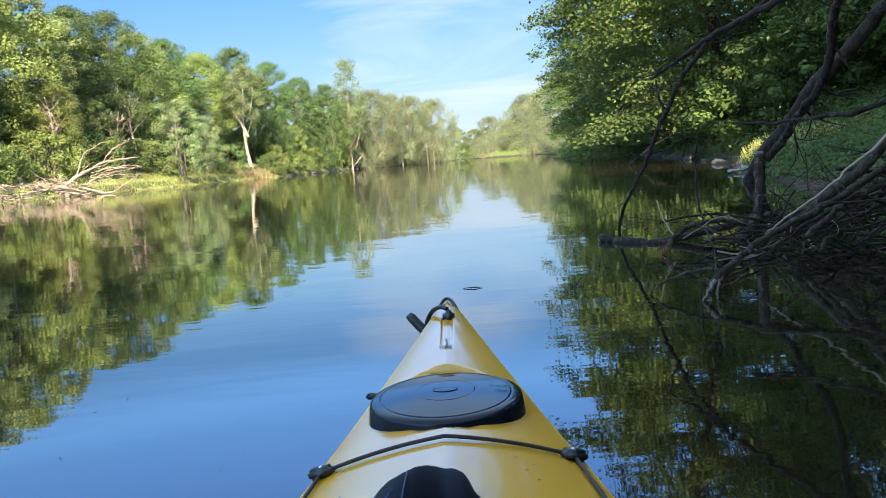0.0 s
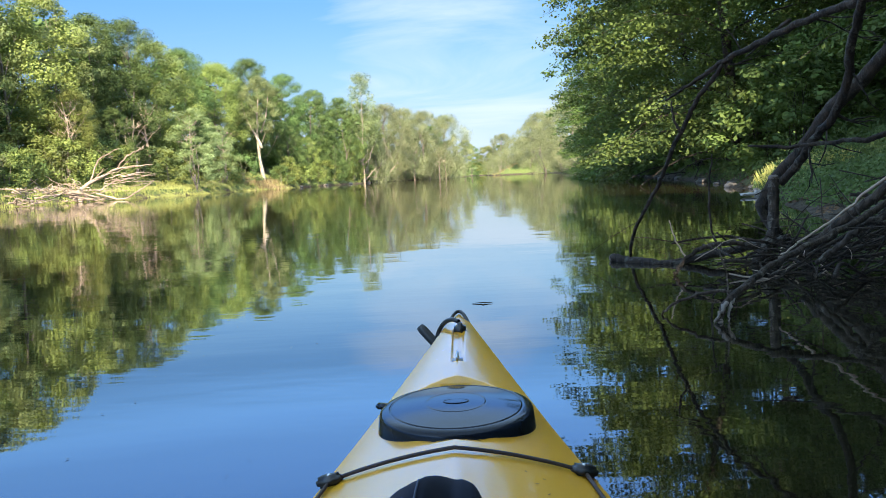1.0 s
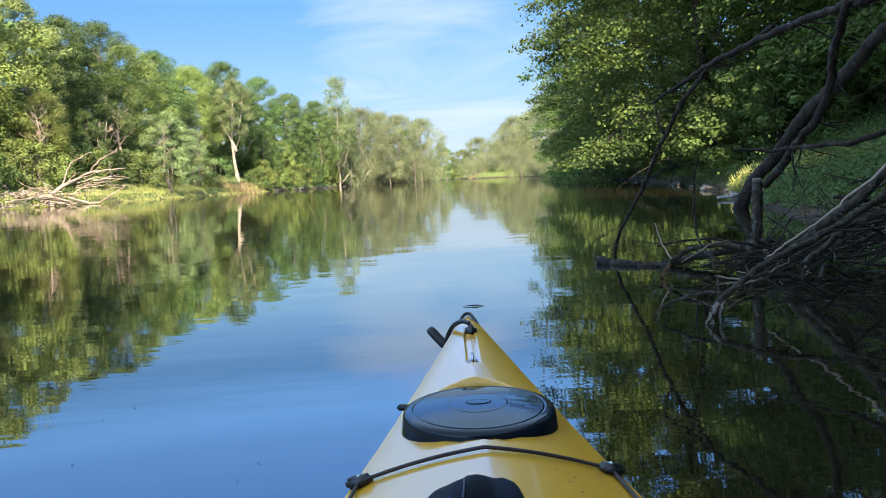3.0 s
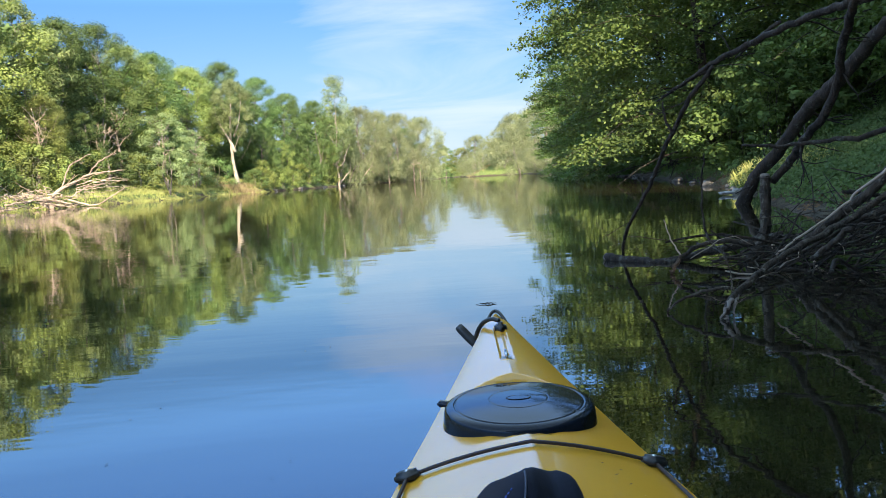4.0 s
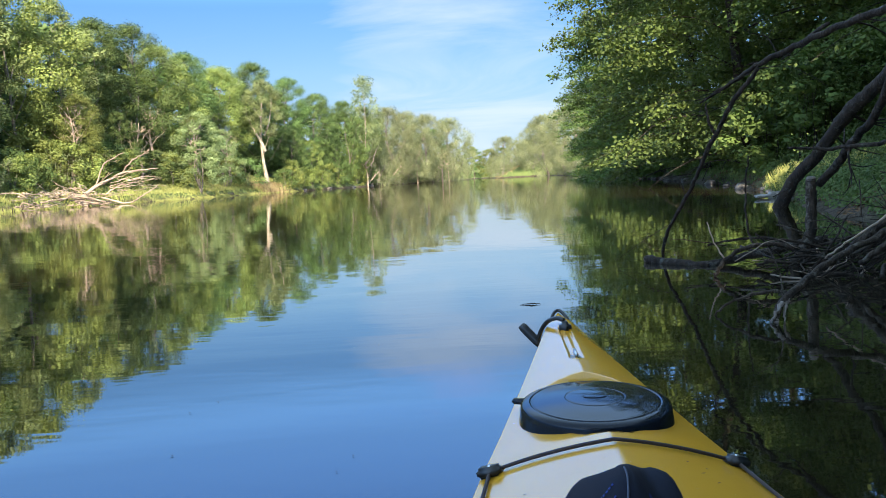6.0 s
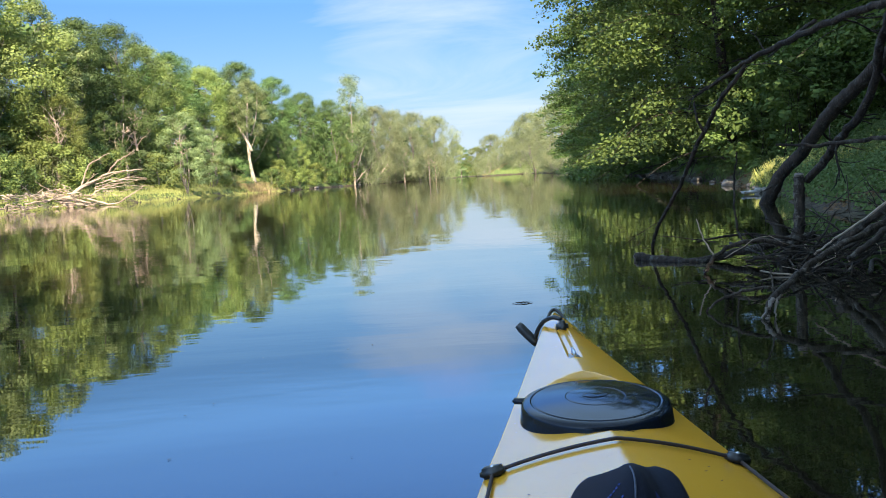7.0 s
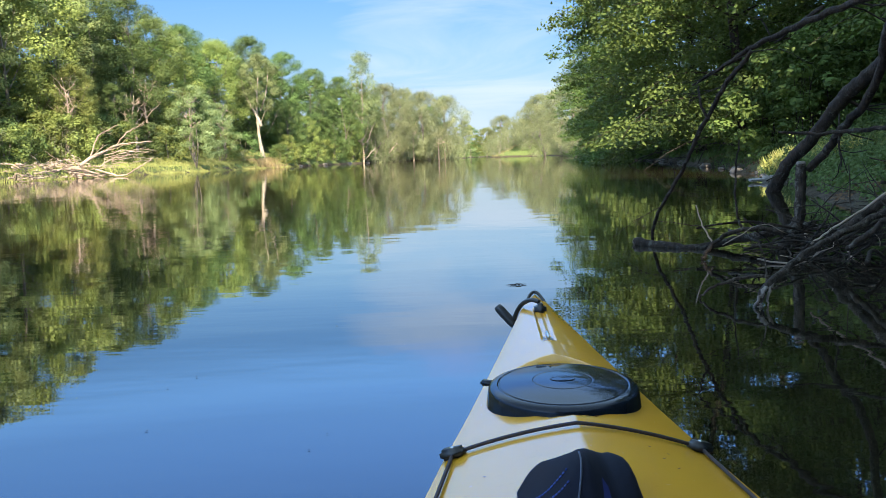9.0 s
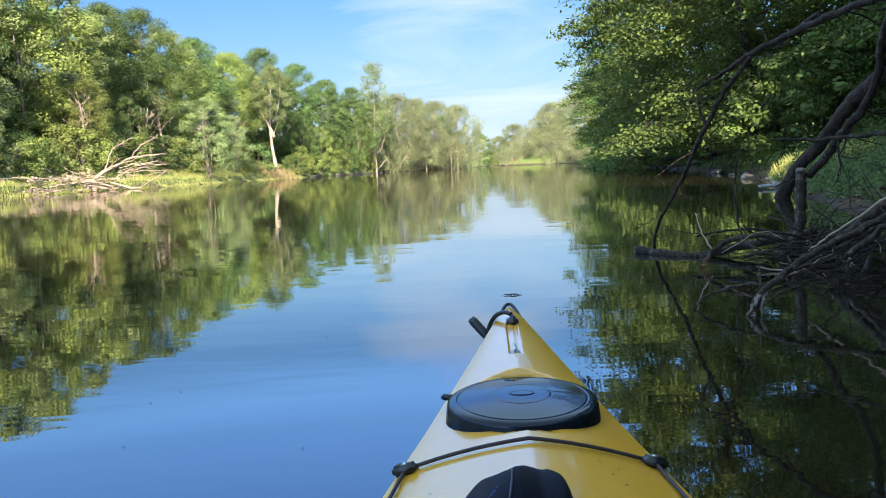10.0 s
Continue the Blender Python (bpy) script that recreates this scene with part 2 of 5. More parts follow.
def water_material():
    m, n, l, p, out = material("river water")
    broad = noise_tex(n, l, 0.5, 2, stretch=(0.7, 1.2, 1))
    fine = noise_tex(n, l, 2.6, 3, stretch=(0.45, 1.4, 1))
    tiny = noise_tex(n, l, 11.0, 3, stretch=(0.6, 1.3, 1))
    b0 = bump(n, l, broad, 1.0, 0.005)
    b1 = bump(n, l, fine, 1.0, 0.0012, b0)
    b2 = bump(n, l, tiny, 1.0, 0.00004, b1)
    p.inputs["Base Color"].default_value = (0.006, 0.006, 0.003, 1)
    p.inputs["Roughness"].default_value = 0.4
    p.inputs["Specular IOR Level"].default_value = 0.0
    l.new(b2, p.inputs["Normal"])
    # the gloss of still water, low at the feet and full towards the distance
    lw = n.new("ShaderNodeLayerWeight")
    lw.inputs["Blend"].default_value = 0.5
    l.new(b2, lw.inputs["Normal"])
    shine = ramp(n, l, lw.outputs["Facing"], [(0.0, (0.03,) * 3), (0.42, (0.09,) * 3), (0.58, (0.155,) * 3), (0.71, (0.31,) * 3), (0.80, (0.58,) * 3), (0.88, (0.87,) * 3), (0.95, (0.96,) * 3), (1.0, (0.98,) * 3)])
    g = n.new("ShaderNodeBsdfGlossy")
    g.inputs["Roughness"].default_value = 0.018
    l.new(b2, g.inputs["Normal"])
    mx = n.new("ShaderNodeMixShader")
    l.new(shine, mx.inputs[0])
    l.new(p.outputs[0], mx.inputs[1])
    l.new(g.outputs[0], mx.inputs[2])
    silt = n.new("ShaderNodeBsdfDiffuse")
    silt.inputs["Color"].default_value = (0.0045, 0.0035, 0.0017, 1)
    both = n.new("ShaderNodeAddShader")
    l.new(mx.outputs[0], both.inputs[0])
    l.new(silt.outputs[0], both.inputs[1])
    l.new(both.outputs[0], out.inputs["Surface"])
    return m


def ground_material():
    m, n, l, p, out = material("bank soil and turf")
    f = noise_tex(n, l, 0.35, 8)
    f2 = noise_tex(n, l, 5.0, 8)
    soil = ramp(n, l, f2, [(0.3, (0.024, 0.018, 0.012)), (0.7, (0.078, 0.060, 0.042))])
    turf = ramp(n, l, f2, [(0.3, (0.05, 0.075, 0.02)), (0.7, (0.14, 0.17, 0.05))])
    tc = n.new("ShaderNodeNewGeometry")
    sp = n.new("ShaderNodeSeparateXYZ")
    l.new(tc.outputs["Position"], sp.inputs[0])
    ad = n.new("ShaderNodeMath")
    ad.operation = "MULTIPLY_ADD"
    l.new(sp.outputs["Z"], ad.inputs[0])
    ad.inputs[1].default_value = 0.9
    l.new(f, ad.inputs[2])
    k = ramp(n, l, ad.outputs[0], [(0.62, (0, 0, 0)), (0.95, (1, 1, 1))])
    mx = n.new("ShaderNodeMix")
    mx.data_type = "RGBA"
    l.new(k, mx.inputs["Factor"])
    l.new(soil, mx.inputs[6])
    l.new(turf, mx.inputs[7])
    l.new(mx.outputs[2], p.inputs["Base Color"])
    p.inputs["Roughness"].default_value = 0.95
    p.inputs["Specular IOR Level"].default_value = 0.2
    f3 = noise_tex(n, l, 34.0, 6)
    l.new(bump(n, l, f3, 1.0, 0.03, bump(n, l, f2, 1.0, 0.10)), p.inputs["Normal"])
    return m


GELCOAT = yellow_gelcoat()
WATER = water_material()
SOIL = ground_material()


# ---------------------------------------------------------------- mesh helpers
def mesh_of(name, verts, faces, mat, smooth=True):
    me = bpy.data.meshes.new(name)
    me.from_pydata([tuple(v) for v in verts], [], faces)
    me.materials.append(mat)
    if smooth:
        me.polygons.foreach_set("use_smooth", [True] * len(me.polygons))
    me.update()
    return me


def quads_mesh(name, co, mat):
    """co: (n, k, 3) corners of loose leaves, four or three to a leaf."""
    k, c = co.shape[:2]
    me = bpy.data.meshes.new(name)
    me.vertices.add(k * c)
    me.vertices.foreach_set("co", co.astype(np.float32).ravel())
    me.loops.add(k * c)
    me.loops.foreach_set("vertex_index", np.arange(k * c, dtype=np.int32))
    me.polygons.add(k)
    me.polygons.foreach_set("loop_start", np.arange(0, k * c, c, dtype=np.int32))
    me.materials.append(mat)
    me.update(calc_edges=True)
    return me


def unit(v):
    return v / np.maximum(np.linalg.norm(v, axis=-1, keepdims=True), 1e-9)


def leaf_quads(rng, pos, nrm, size, width=0.6, fold=0.18, hang=0.0):
    """Folded diamond leaves at pos, facing nrm."""
    k = len(pos)
    a = rng.normal(size=(k, 3))
    a[:, 2] -= hang
    tan = unit(a - nrm * np.sum(a * nrm, 1, keepdims=True))
    side = np.cross(nrm, tan)
    s = (size * rng.uniform(0.6, 1.25, (k, 1)))
    base = pos - tan * s * 0.5
    tip = pos + tan * s * 0.5 - nrm * s * fold * 0.5
    mid = pos - tan * s * 0.06 - nrm * s * fold
    return np.stack([base, mid + side * s * width * 0.5, tip, mid - side * s * width * 0.5], 1)


def part(name, me, parent, label=""):
    ob = new(name, me)
    ob.parent = parent
    return tagged(ob, label)


def thing(name, label, category, group="", kind=""):
    return tagged(new(name), label, category, group, kind)


class Tubes:
    """Collects bent, tapered round pieces for one mesh."""

    def __init__(self):
        self.v, self.f = [], []

    def add(self, pts, radii, sides=6, rough=0.0, rng=None, cap=True):
        pts = np.asarray(pts, float)
        n0 = len(self.v)
        up = np.array([0.31, 0.17, 0.93])
        for i, p in enumerate(pts):
            d = pts[min(i + 1, len(pts) - 1)] - pts[max(i - 1, 0)]
            d = d / max(np.linalg.norm(d), 1e-9)
            a = np.cross(d, up)
            if np.linalg.norm(a) < 0.05:
                a = np.cross(d, (1, 0, 0))
            a = a / np.linalg.norm(a)
            b = np.cross(d, a)
            for k in range(sides):
                t = 2 * math.pi * k / sides
                r = radii[i] * (1 + (rng.uniform(-rough, rough) if rough else 0))
                self.v.append(p + (a * math.cos(t) + b * math.sin(t)) * r)
        for i in range(len(pts) - 1):
            for k in range(sides):
                q, s = n0 + i * sides, (k + 1) % sides
                self.f.append((q + k, q + s, q + sides + s, q + sides + k))
        if cap:
            self.f.append(tuple(n0 + k for k in range(sides))[::-1])
            self.f.append(tuple(n0 + (len(pts) - 1) * sides + k for k in range(sides)))
        return self

    def mesh(self, name, mat, smooth=True):
        return mesh_of(name, self.v, self.f, mat, smooth)


def bend(pts, per=4):
    """A smooth line through pts."""
    pts = [np.asarray(p, float) for p in pts]
    ext = [2 * pts[0] - pts[1]] + pts + [2 * pts[-1] - pts[-2]]
    out = []
    for i in range(1, len(ext) - 2):
        p0, p1, p2, p3 = ext[i - 1:i + 3]
        for k in range(per):
            t = k / per
            out.append(0.5 * (2 * p1 + (p2 - p0) * t + (2 * p0 - 5 * p1 + 4 * p2 - p3) * t * t + (3 * p1 - p0 - 3 * p2 + p3) * t ** 3))
    out.append(pts[-1])
    return np.array(out)


def kinked(rng, pts, amount, per=4):
    p = bend(pts, per)
    j = rng.normal(size=p.shape) * amount
    j[0] = j[-1] = 0
    return p + j


# ---------------------------------------------------------------- the lie of the land
LEFT_Y = [-2500, -80, 0, 40, 57, 66, 72, 78, 86, 110, 124, 157, 220, 300, 345, 400, 600, 2500]
LEFT_X = [-60, -40, -37, -35, -33.2, -33.2, -32.8, -31.2, -30, -28.5, -26, -20, -8, 4, -20, -70, -260, -2200]
RIGHT_Y = [-2500, -80, -20, 0, 5, 9.7, 12, 16, 22, 33, 60, 128, 200, 238, 250, 266, 282, 300, 345, 400, 600, 2500]
RIGHT_X = [3, 4, 3.5, 3.2, 3.5, 4.4, 4.9, 6.0, 7.5, 9.3, 13, 19, 24, 24.5, 10.5, 10.5, 28, 31, 22, -20, -210, -2150]


def step(t):
    t = np.clip(t, 0, 1)
    return t * t * (3 - 2 * t)


def ground_z(x, y):
    x, y = np.asarray(x, float), np.asarray(y, float)
    wob = 0.35 * np.sin(y * 0.9 + 1.3) * np.sin(y * 0.37) + 0.2 * np.sin(y * 2.1)
    dl = np.interp(y, LEFT_Y, LEFT_X) - x + wob
    dr = x - np.interp(y, RIGHT_Y, RIGHT_X) + wob * 0.7
    left = 0.75 * step(dl / 0.6) + 1.75 * step((dl - 0.5) / 6.5) + 0.018 * np.clip(dl, 0, 80)
    right = 0.30 * step(dr / 0.7) + 2.6 * step((dr - 0.3) / 8) + 3.0 * step((dr - 5) / 14) + 0.01 * np.clip(dr, 0, 60)
    bed = -np.minimum(1.4, 0.35 * np.minimum(np.abs(dl), np.abs(dr)))
    z = np.where(dl > 0, left, np.where(dr > 0, right, bed))
    lump = 0.10 * np.sin(x * 1.7 + 0.6 * y) * np.sin(y * 1.3 - 0.4 * x) + 0.06 * np.sin(x * 4.1) * np.sin(y * 3.7)
    return z + lump * np.clip(np.maximum(dl, dr) * 0.6, 0, 1)


def spread(*runs):
    out = []
    for a, b, n in runs:
        out += list(np.linspace(a, b, n, endpoint=False))
    return np.array(out + [runs[-1][1]])


def make_ground():
    xs = spread((-2500, -300, 8), (-300, -70, 10), (-70, -38, 16), (-38, -20, 20), (-20, 2, 6), (2, 16, 46), (16, 40, 14), (40, 300, 12), (300, 2500, 8))
    ys = spread((-2500, -200, 8), (-200, -30, 14), (-30, -4, 20), (-4, 40, 110), (40, 160, 100), (160, 420, 70), (420, 2500, 14))
    gx, gy = np.meshgrid(xs, ys)
    gz = ground_z(gx, gy)
    nx, ny = len(xs), len(ys)
    v = np.stack([gx, gy, gz], -1).reshape(-1, 3)
    f = [(j * nx + i, j * nx + i + 1, (j + 1) * nx + i + 1, (j + 1) * nx + i) for j in range(ny - 1) for i in range(nx - 1)]
    return tagged(new("ground", mesh_of("ground", v, f, SOIL)), "earth river banks with thin turf and bare soil", "ground", kind="structure")


make_ground()
tagged(new("water", mesh_of("water", [(-2500, -2500, 0), (2500, -2500, 0), (2500, 2500, 0), (-2500, 2500, 0)], [(0, 1, 2, 3)], WATER)),
       "calm dark river water mirroring trees and sky", "water", kind="structure")


# ---------------------------------------------------------------- trees
def branching(rng, tubes, p, d, length, r, depth, sides=5, lift=0.15, spread_by=0.7):
    """A limb that forks into thinner ones. Returns the ends."""
    pts, q, dd = [p], np.array(p, float), np.array(d, float)
    for i in range(4):
        dd = unit(dd + rng.normal(size=3) * 0.16 + np.array([0, 0, lift * 0.3]))
        q = q + dd * length / 4
        pts.append(q.copy())
    tubes.add(pts, [r, r * 0.9, r * 0.78, r * 0.66, r * 0.52], sides if depth > 1 else 4)
    if depth == 0:
        return [q]
    ends = []
    for k in range(rng.integers(2, 4)):
        at = pts[rng.integers(2, 5)]
        nd = unit(dd + rng.normal(size=3) * spread_by + np.array([0, 0, lift]))
        ends += branching(rng, tubes, at, nd, length * rng.uniform(0.55, 0.8), r * 0.5, depth - 1, sides, lift, spread_by)
    return ends


def leafy_tree(name, seed, tall, wide, base, clumps, leaves, leaf, mat, bark, label, category="tree", trunk_r=0.25, stems=1,
               flat=0.75, hang=0.0, clump=(0.20, 0.36), lean=0.05, top=0.5, width=0.6, open_by=0.5, group="", limb_r=0.30, limb_every=4, stray=0.35, small=False):
    rng = np.random.default_rng(seed)
    t = Tubes()
    axes = []
    for s in range(stems):
        ang = rng.uniform(0, 6.28)
        out = (0.10 * tall * rng.uniform(0.5, 1.2)) if stems > 1 else lean * tall * rng.uniform(-1, 1)
        foot = np.array([math.cos(ang), math.sin(ang), 0]) * (0.15 * (stems > 1))
        end = foot + np.array([math.cos(ang) * out, math.sin(ang) * out, tall * 0.82])
        mid1 = foot + (end - foot) * 0.33 + rng.normal(size=3) * [0.02 * tall, 0.02 * tall, 0]
        mid2 = foot + (end - foot) * 0.66 + rng.normal(size=3) * [0.03 * tall, 0.03 * tall, 0]
        line = bend([foot - [0, 0, 0.4], foot + [0, 0, 0.05 * tall], mid1, mid2, end], 3)
        rr = trunk_r * (1.0 - 0.88 * np.linspace(0, 1, len(line)) ** 0.8) / (stems ** 0.5)
        rr[:2] *= (1.5, 1.2)
        t.add(line, rr, 8, 0.06, rng)
        axes.append(line)
    centres, radii = [], []
    for i in range(clumps):
        h = base + (1 - base) * ((i + rng.uniform(0, 1)) / clumps) ** 0.85
        k = (h - base) / (1 - base)
        env = wide * (max(0.03, math.sin(math.pi * min(1, (0.13 + 0.87 * k) ** (0.5 + top)))) ** 0.7)
        ang = i * 2.399 + rng.uniform(-0.5, 0.5)
        r = env * rng.uniform(0.35, 1.0) ** 0.6 * rng.uniform(0.8, 1.12)
        ax = axes[i % stems]
        p0 = ax[min(len(ax) - 1, int(h / 0.82 * (len(ax) - 1)))]
        cr = wide * rng.uniform(*clump) * (1.0 - 0.25 * k)
        z = min(h * tall, tall - cr * flat)
        c = np.array([p0[0] * 0.7 + math.cos(ang) * r, p0[1] * 0.7 + math.sin(ang) * r, max(z, cr * flat * 0.6)])
        centres.append(c)
        radii.append(cr)
        j = max(1, int((max(0.05, (c[2] - r * 0.7) / tall) / 0.82) * (len(ax) - 1)))
        s = ax[min(j, len(ax) - 2)]
        m = (s + c) / 2 + np.array([0, 0, -0.12 * r]) + rng.normal(size=3) * 0.05 * wide
        w = trunk_r * limb_r * rng.uniform(0.5, 1.0) / (stems ** 0.3)
        if i % limb_every == 0:
            t.add(bend([s, m, c], 3), np.linspace(w, w * 0.25, 7), 5)
            for b in range(2):
                e = c + rng.normal(size=3) * cr * 0.7
                t.add([m * 0.4 + c * 0.6, (m + c * 2) / 3 * 0.4 + e * 0.6, e], [w * 0.4, w * 0.25, w * 0.1], 4)
    centres, radii = np.array(centres), np.array(radii)
    pick = rng.choice(clumps, leaves, p=radii ** 2 / np.sum(radii ** 2))
    d = unit(rng.normal(size=(leaves, 3)))
    rad = radii[pick][:, None] * (open_by + (1.06 - open_by) * rng.uniform(0, 1, (leaves, 1)) ** 0.6) * rng.uniform(0.85, 1.15, (leaves, 1))
    pos = centres[pick] + d * rad * [1, 1, flat]
    if hang:
        pos[:, 2] -= hang * np.abs(rng.normal(size=leaves)) * radii[pick]
    # small twigs that carry leaves past the clumps
    far = rng.choice(leaves, leaves // 12, replace=False)
    pos[far] += d[far] * radii[pick[far]][:, None] * stray * rng.uniform(0, 1, (len(far), 1))
    pos[:, 2] = np.maximum(pos[:, 2], 0.1)
    nrm = unit(d * 0.9 + np.array([0, 0, 0.45]) + rng.normal(size=(leaves, 3)) * 0.24)
    q = leaf_quads(rng, pos, nrm, leaf, width, 0.18, 1.2 if hang else 0.4)
    if small:
        q = q[:, 1:]
    ob = thing(name, label, category, group)
    part("trunk", t.mesh(name + " trunk", bark), ob)
    part("crown", quads_mesh(name + " crown", q, mat), ob)
    return ob


def layered_tree(name, seed, tall, reach, limbs, leaf, mat, bark, label, trunk_r=0.34, lean=2.0, low=0.08, per=15.0, spray=14, droop=0.55, hang_to=0.3, group=""):
    """A tree whose limbs carry flat drooping sprays of leaves, leaning by lean metres towards -x."""
    rng = np.random.default_rng(seed)
    t = Tubes()
    axis = bend([(0, 0, -0.5), (-0.05 * lean, 0.1, 0.10 * tall), (-0.35 * lean, -0.2, 0.40 * tall), (-0.75 * lean, 0.2, 0.70 * tall), (-lean, 0, 0.97 * tall)], 5)
    t.add(axis, trunk_r * (1.05 - 0.95 * np.linspace(0, 1, len(axis)) ** 0.8), 9, 0.06, rng)
    centres, ways, sizes = [], [], []
    for i in range(limbs):
        h = low + (0.98 - low) * ((i + rng.uniform()) / limbs)
        k = (h - low) / (1 - low)
        ln = reach * (0.30 + 0.70 * math.sin(math.pi * min(1.0, 0.22 + 0.80 * k)) ** 0.8) * rng.uniform(0.62, 1.12)
        a = i * 2.399 + rng.uniform(-0.5, 0.5)
        out = np.array([math.cos(a), math.sin(a), 0.0])
        side = np.array([-out[1], out[0], 0.0])
        s = axis[min(len(axis) - 1, int(h * (len(axis) - 1)))]
        rise = rng.uniform(0.15, 0.50) + 0.35 * k
        wave = rng.normal() * 0.12
        spot = lambda u: s + out * ln * u + side * ln * wave * math.sin(2.5 * u) + np.array([0, 0, ln * (rise * u - droop * u * u)])
        r0 = trunk_r * rng.uniform(0.10, 0.20) * (1.1 - 0.6 * k)
        t.add([spot(u) for u in np.linspace(0, 0.96, 7)], np.linspace(r0, r0 * 0.15, 7), 5)
        for b in range(int(ln * per)):
            u = 1.0 - 0.99 * rng.uniform() ** 1.15
            off = rng.normal() * 0.19 * ln * (1.15 - u) ** 0.5 * u ** 0.5
            c = spot(u) + side * off + np.array([0, 0, -abs(off) * 0.30 + rng.normal() * 0.16 - 0.08])
            w = unit(out * (0.45 + u) + side * (off / ln * 4.0) + rng.normal(size=3) * 0.25 + np.array([0, 0, -0.15]))
            centres.append(c)
            ways.append(w)
            sizes.append(rng.uniform(0.6, 1.25))
    c, w, z = np.repeat(centres, spray, 0), np.repeat(ways, spray, 0), np.repeat(sizes, spray)[:, None]
    n = len(c)
    cross = unit(np.cross(w, np.array([0, 0, 1.0])))
    u, v = rng.uniform(-0.5, 0.7, (n, 1)), rng.normal(size=(n, 1)) * 0.22
    pos = c + w * u * z * 0.72 + cross * v * z + np.array([0, 0, -1.0]) * (0.16 * np.abs(u) + 0.30 * np.abs(v)) * z + rng.normal(size=(n, 3)) * 0.08
    nrm = unit(np.array([0, 0, 1.0]) + w * 0.25 + cross * v * 1.2 + rng.normal(size=(n, 3)) * 0.55)
    # boughs over the water hang lower than those over the bank
    clear = pos[:, 2] > np.where(pos[:, 0] < -2.6, hang_to, 0.35) + rng.uniform(0, 0.5, n)
    pos, nrm = pos[clear], nrm[clear]
    ob = thing(name, label, "tree", group)
    part("trunk", t.mesh(name + " trunk", bark), ob)
    part("crown", quads_mesh(name + " crown", leaf_quads(rng, pos, nrm, leaf, 0.62, 0.2, 0.6), mat), ob)
    return ob


def dead_tree(name, seed, tall, r, label, bark, limbs=9, depth=2, group="", first=0.35):
    rng = np.random.default_rng(seed)
    t = Tubes()
    line = bend([(0, 0, -0.4), (0.02 * tall, 0, tall * 0.3), (-0.02 * tall, 0.02 * tall, tall * 0.65), (0.03 * tall, 0, tall)], 4)
    t.add(line, r * np.linspace(1.2, 0.12, len(line)), 8, 0.06, rng)
    ob = thing(name, label, "dead tree", group)
    part("trunk", t.mesh(name + " trunk", bark), ob)
    for i in range(limbs):
        b = Tubes()
        k = first + (0.95 - first) * i / limbs
        p = line[int(k * (len(line) - 1))]
        a = i * 2.4 + rng.uniform(-0.4, 0.4)
        branching(rng, b, p, unit(np.array([math.cos(a), math.sin(a), rng.uniform(0.5, 1.3)])), tall * rng.uniform(0.14, 0.26) * (1.15 - 0.5 * k), r * 0.32, depth)
        part("limb", b.mesh(name + " limb", bark), ob)
    return ob


def put(ob, x, y, size=1.0, turn=0.0, sink=0.0, wide=1.0):
    z = float(ground_z(x, y)) - sink
    ob.matrix_basis = pose(x, y, z, 0, 0, turn) @ Matrix.Diagonal((size * wide, size * wide, size, 1))
    return ob


def again(ob, x, y, size=1.0, turn=0.0, sink=0.0, wide=1.0):
    z = float(ground_z(x, y)) - sink
    m = pose(x, y, z, 0, 0, turn)
    c = copy_thing(ob, m)
    c.matrix_basis = m @ Matrix.Diagonal((size * wide, size * wide, size, 1))
    return c


def grove(kinds, rows, seed):
    """rows: x, y, height of the top, kind, width. The first of each kind is the model itself."""
    rng = np.random.default_rng(seed)
    for x, y, top_z, kind, wide in rows:
        ob, tall, used = kinds[kind]
        size = (top_z * 1.05 - float(ground_z(x, y))) / tall
        wide *= 1.15
        turn = rng.uniform(0, 360)
        if used:
            again(ob, x, y, size, turn, 0, wide)
        else:
            put(ob, x, y, size, turn, 0, wide)
            kinds[kind][2] = True


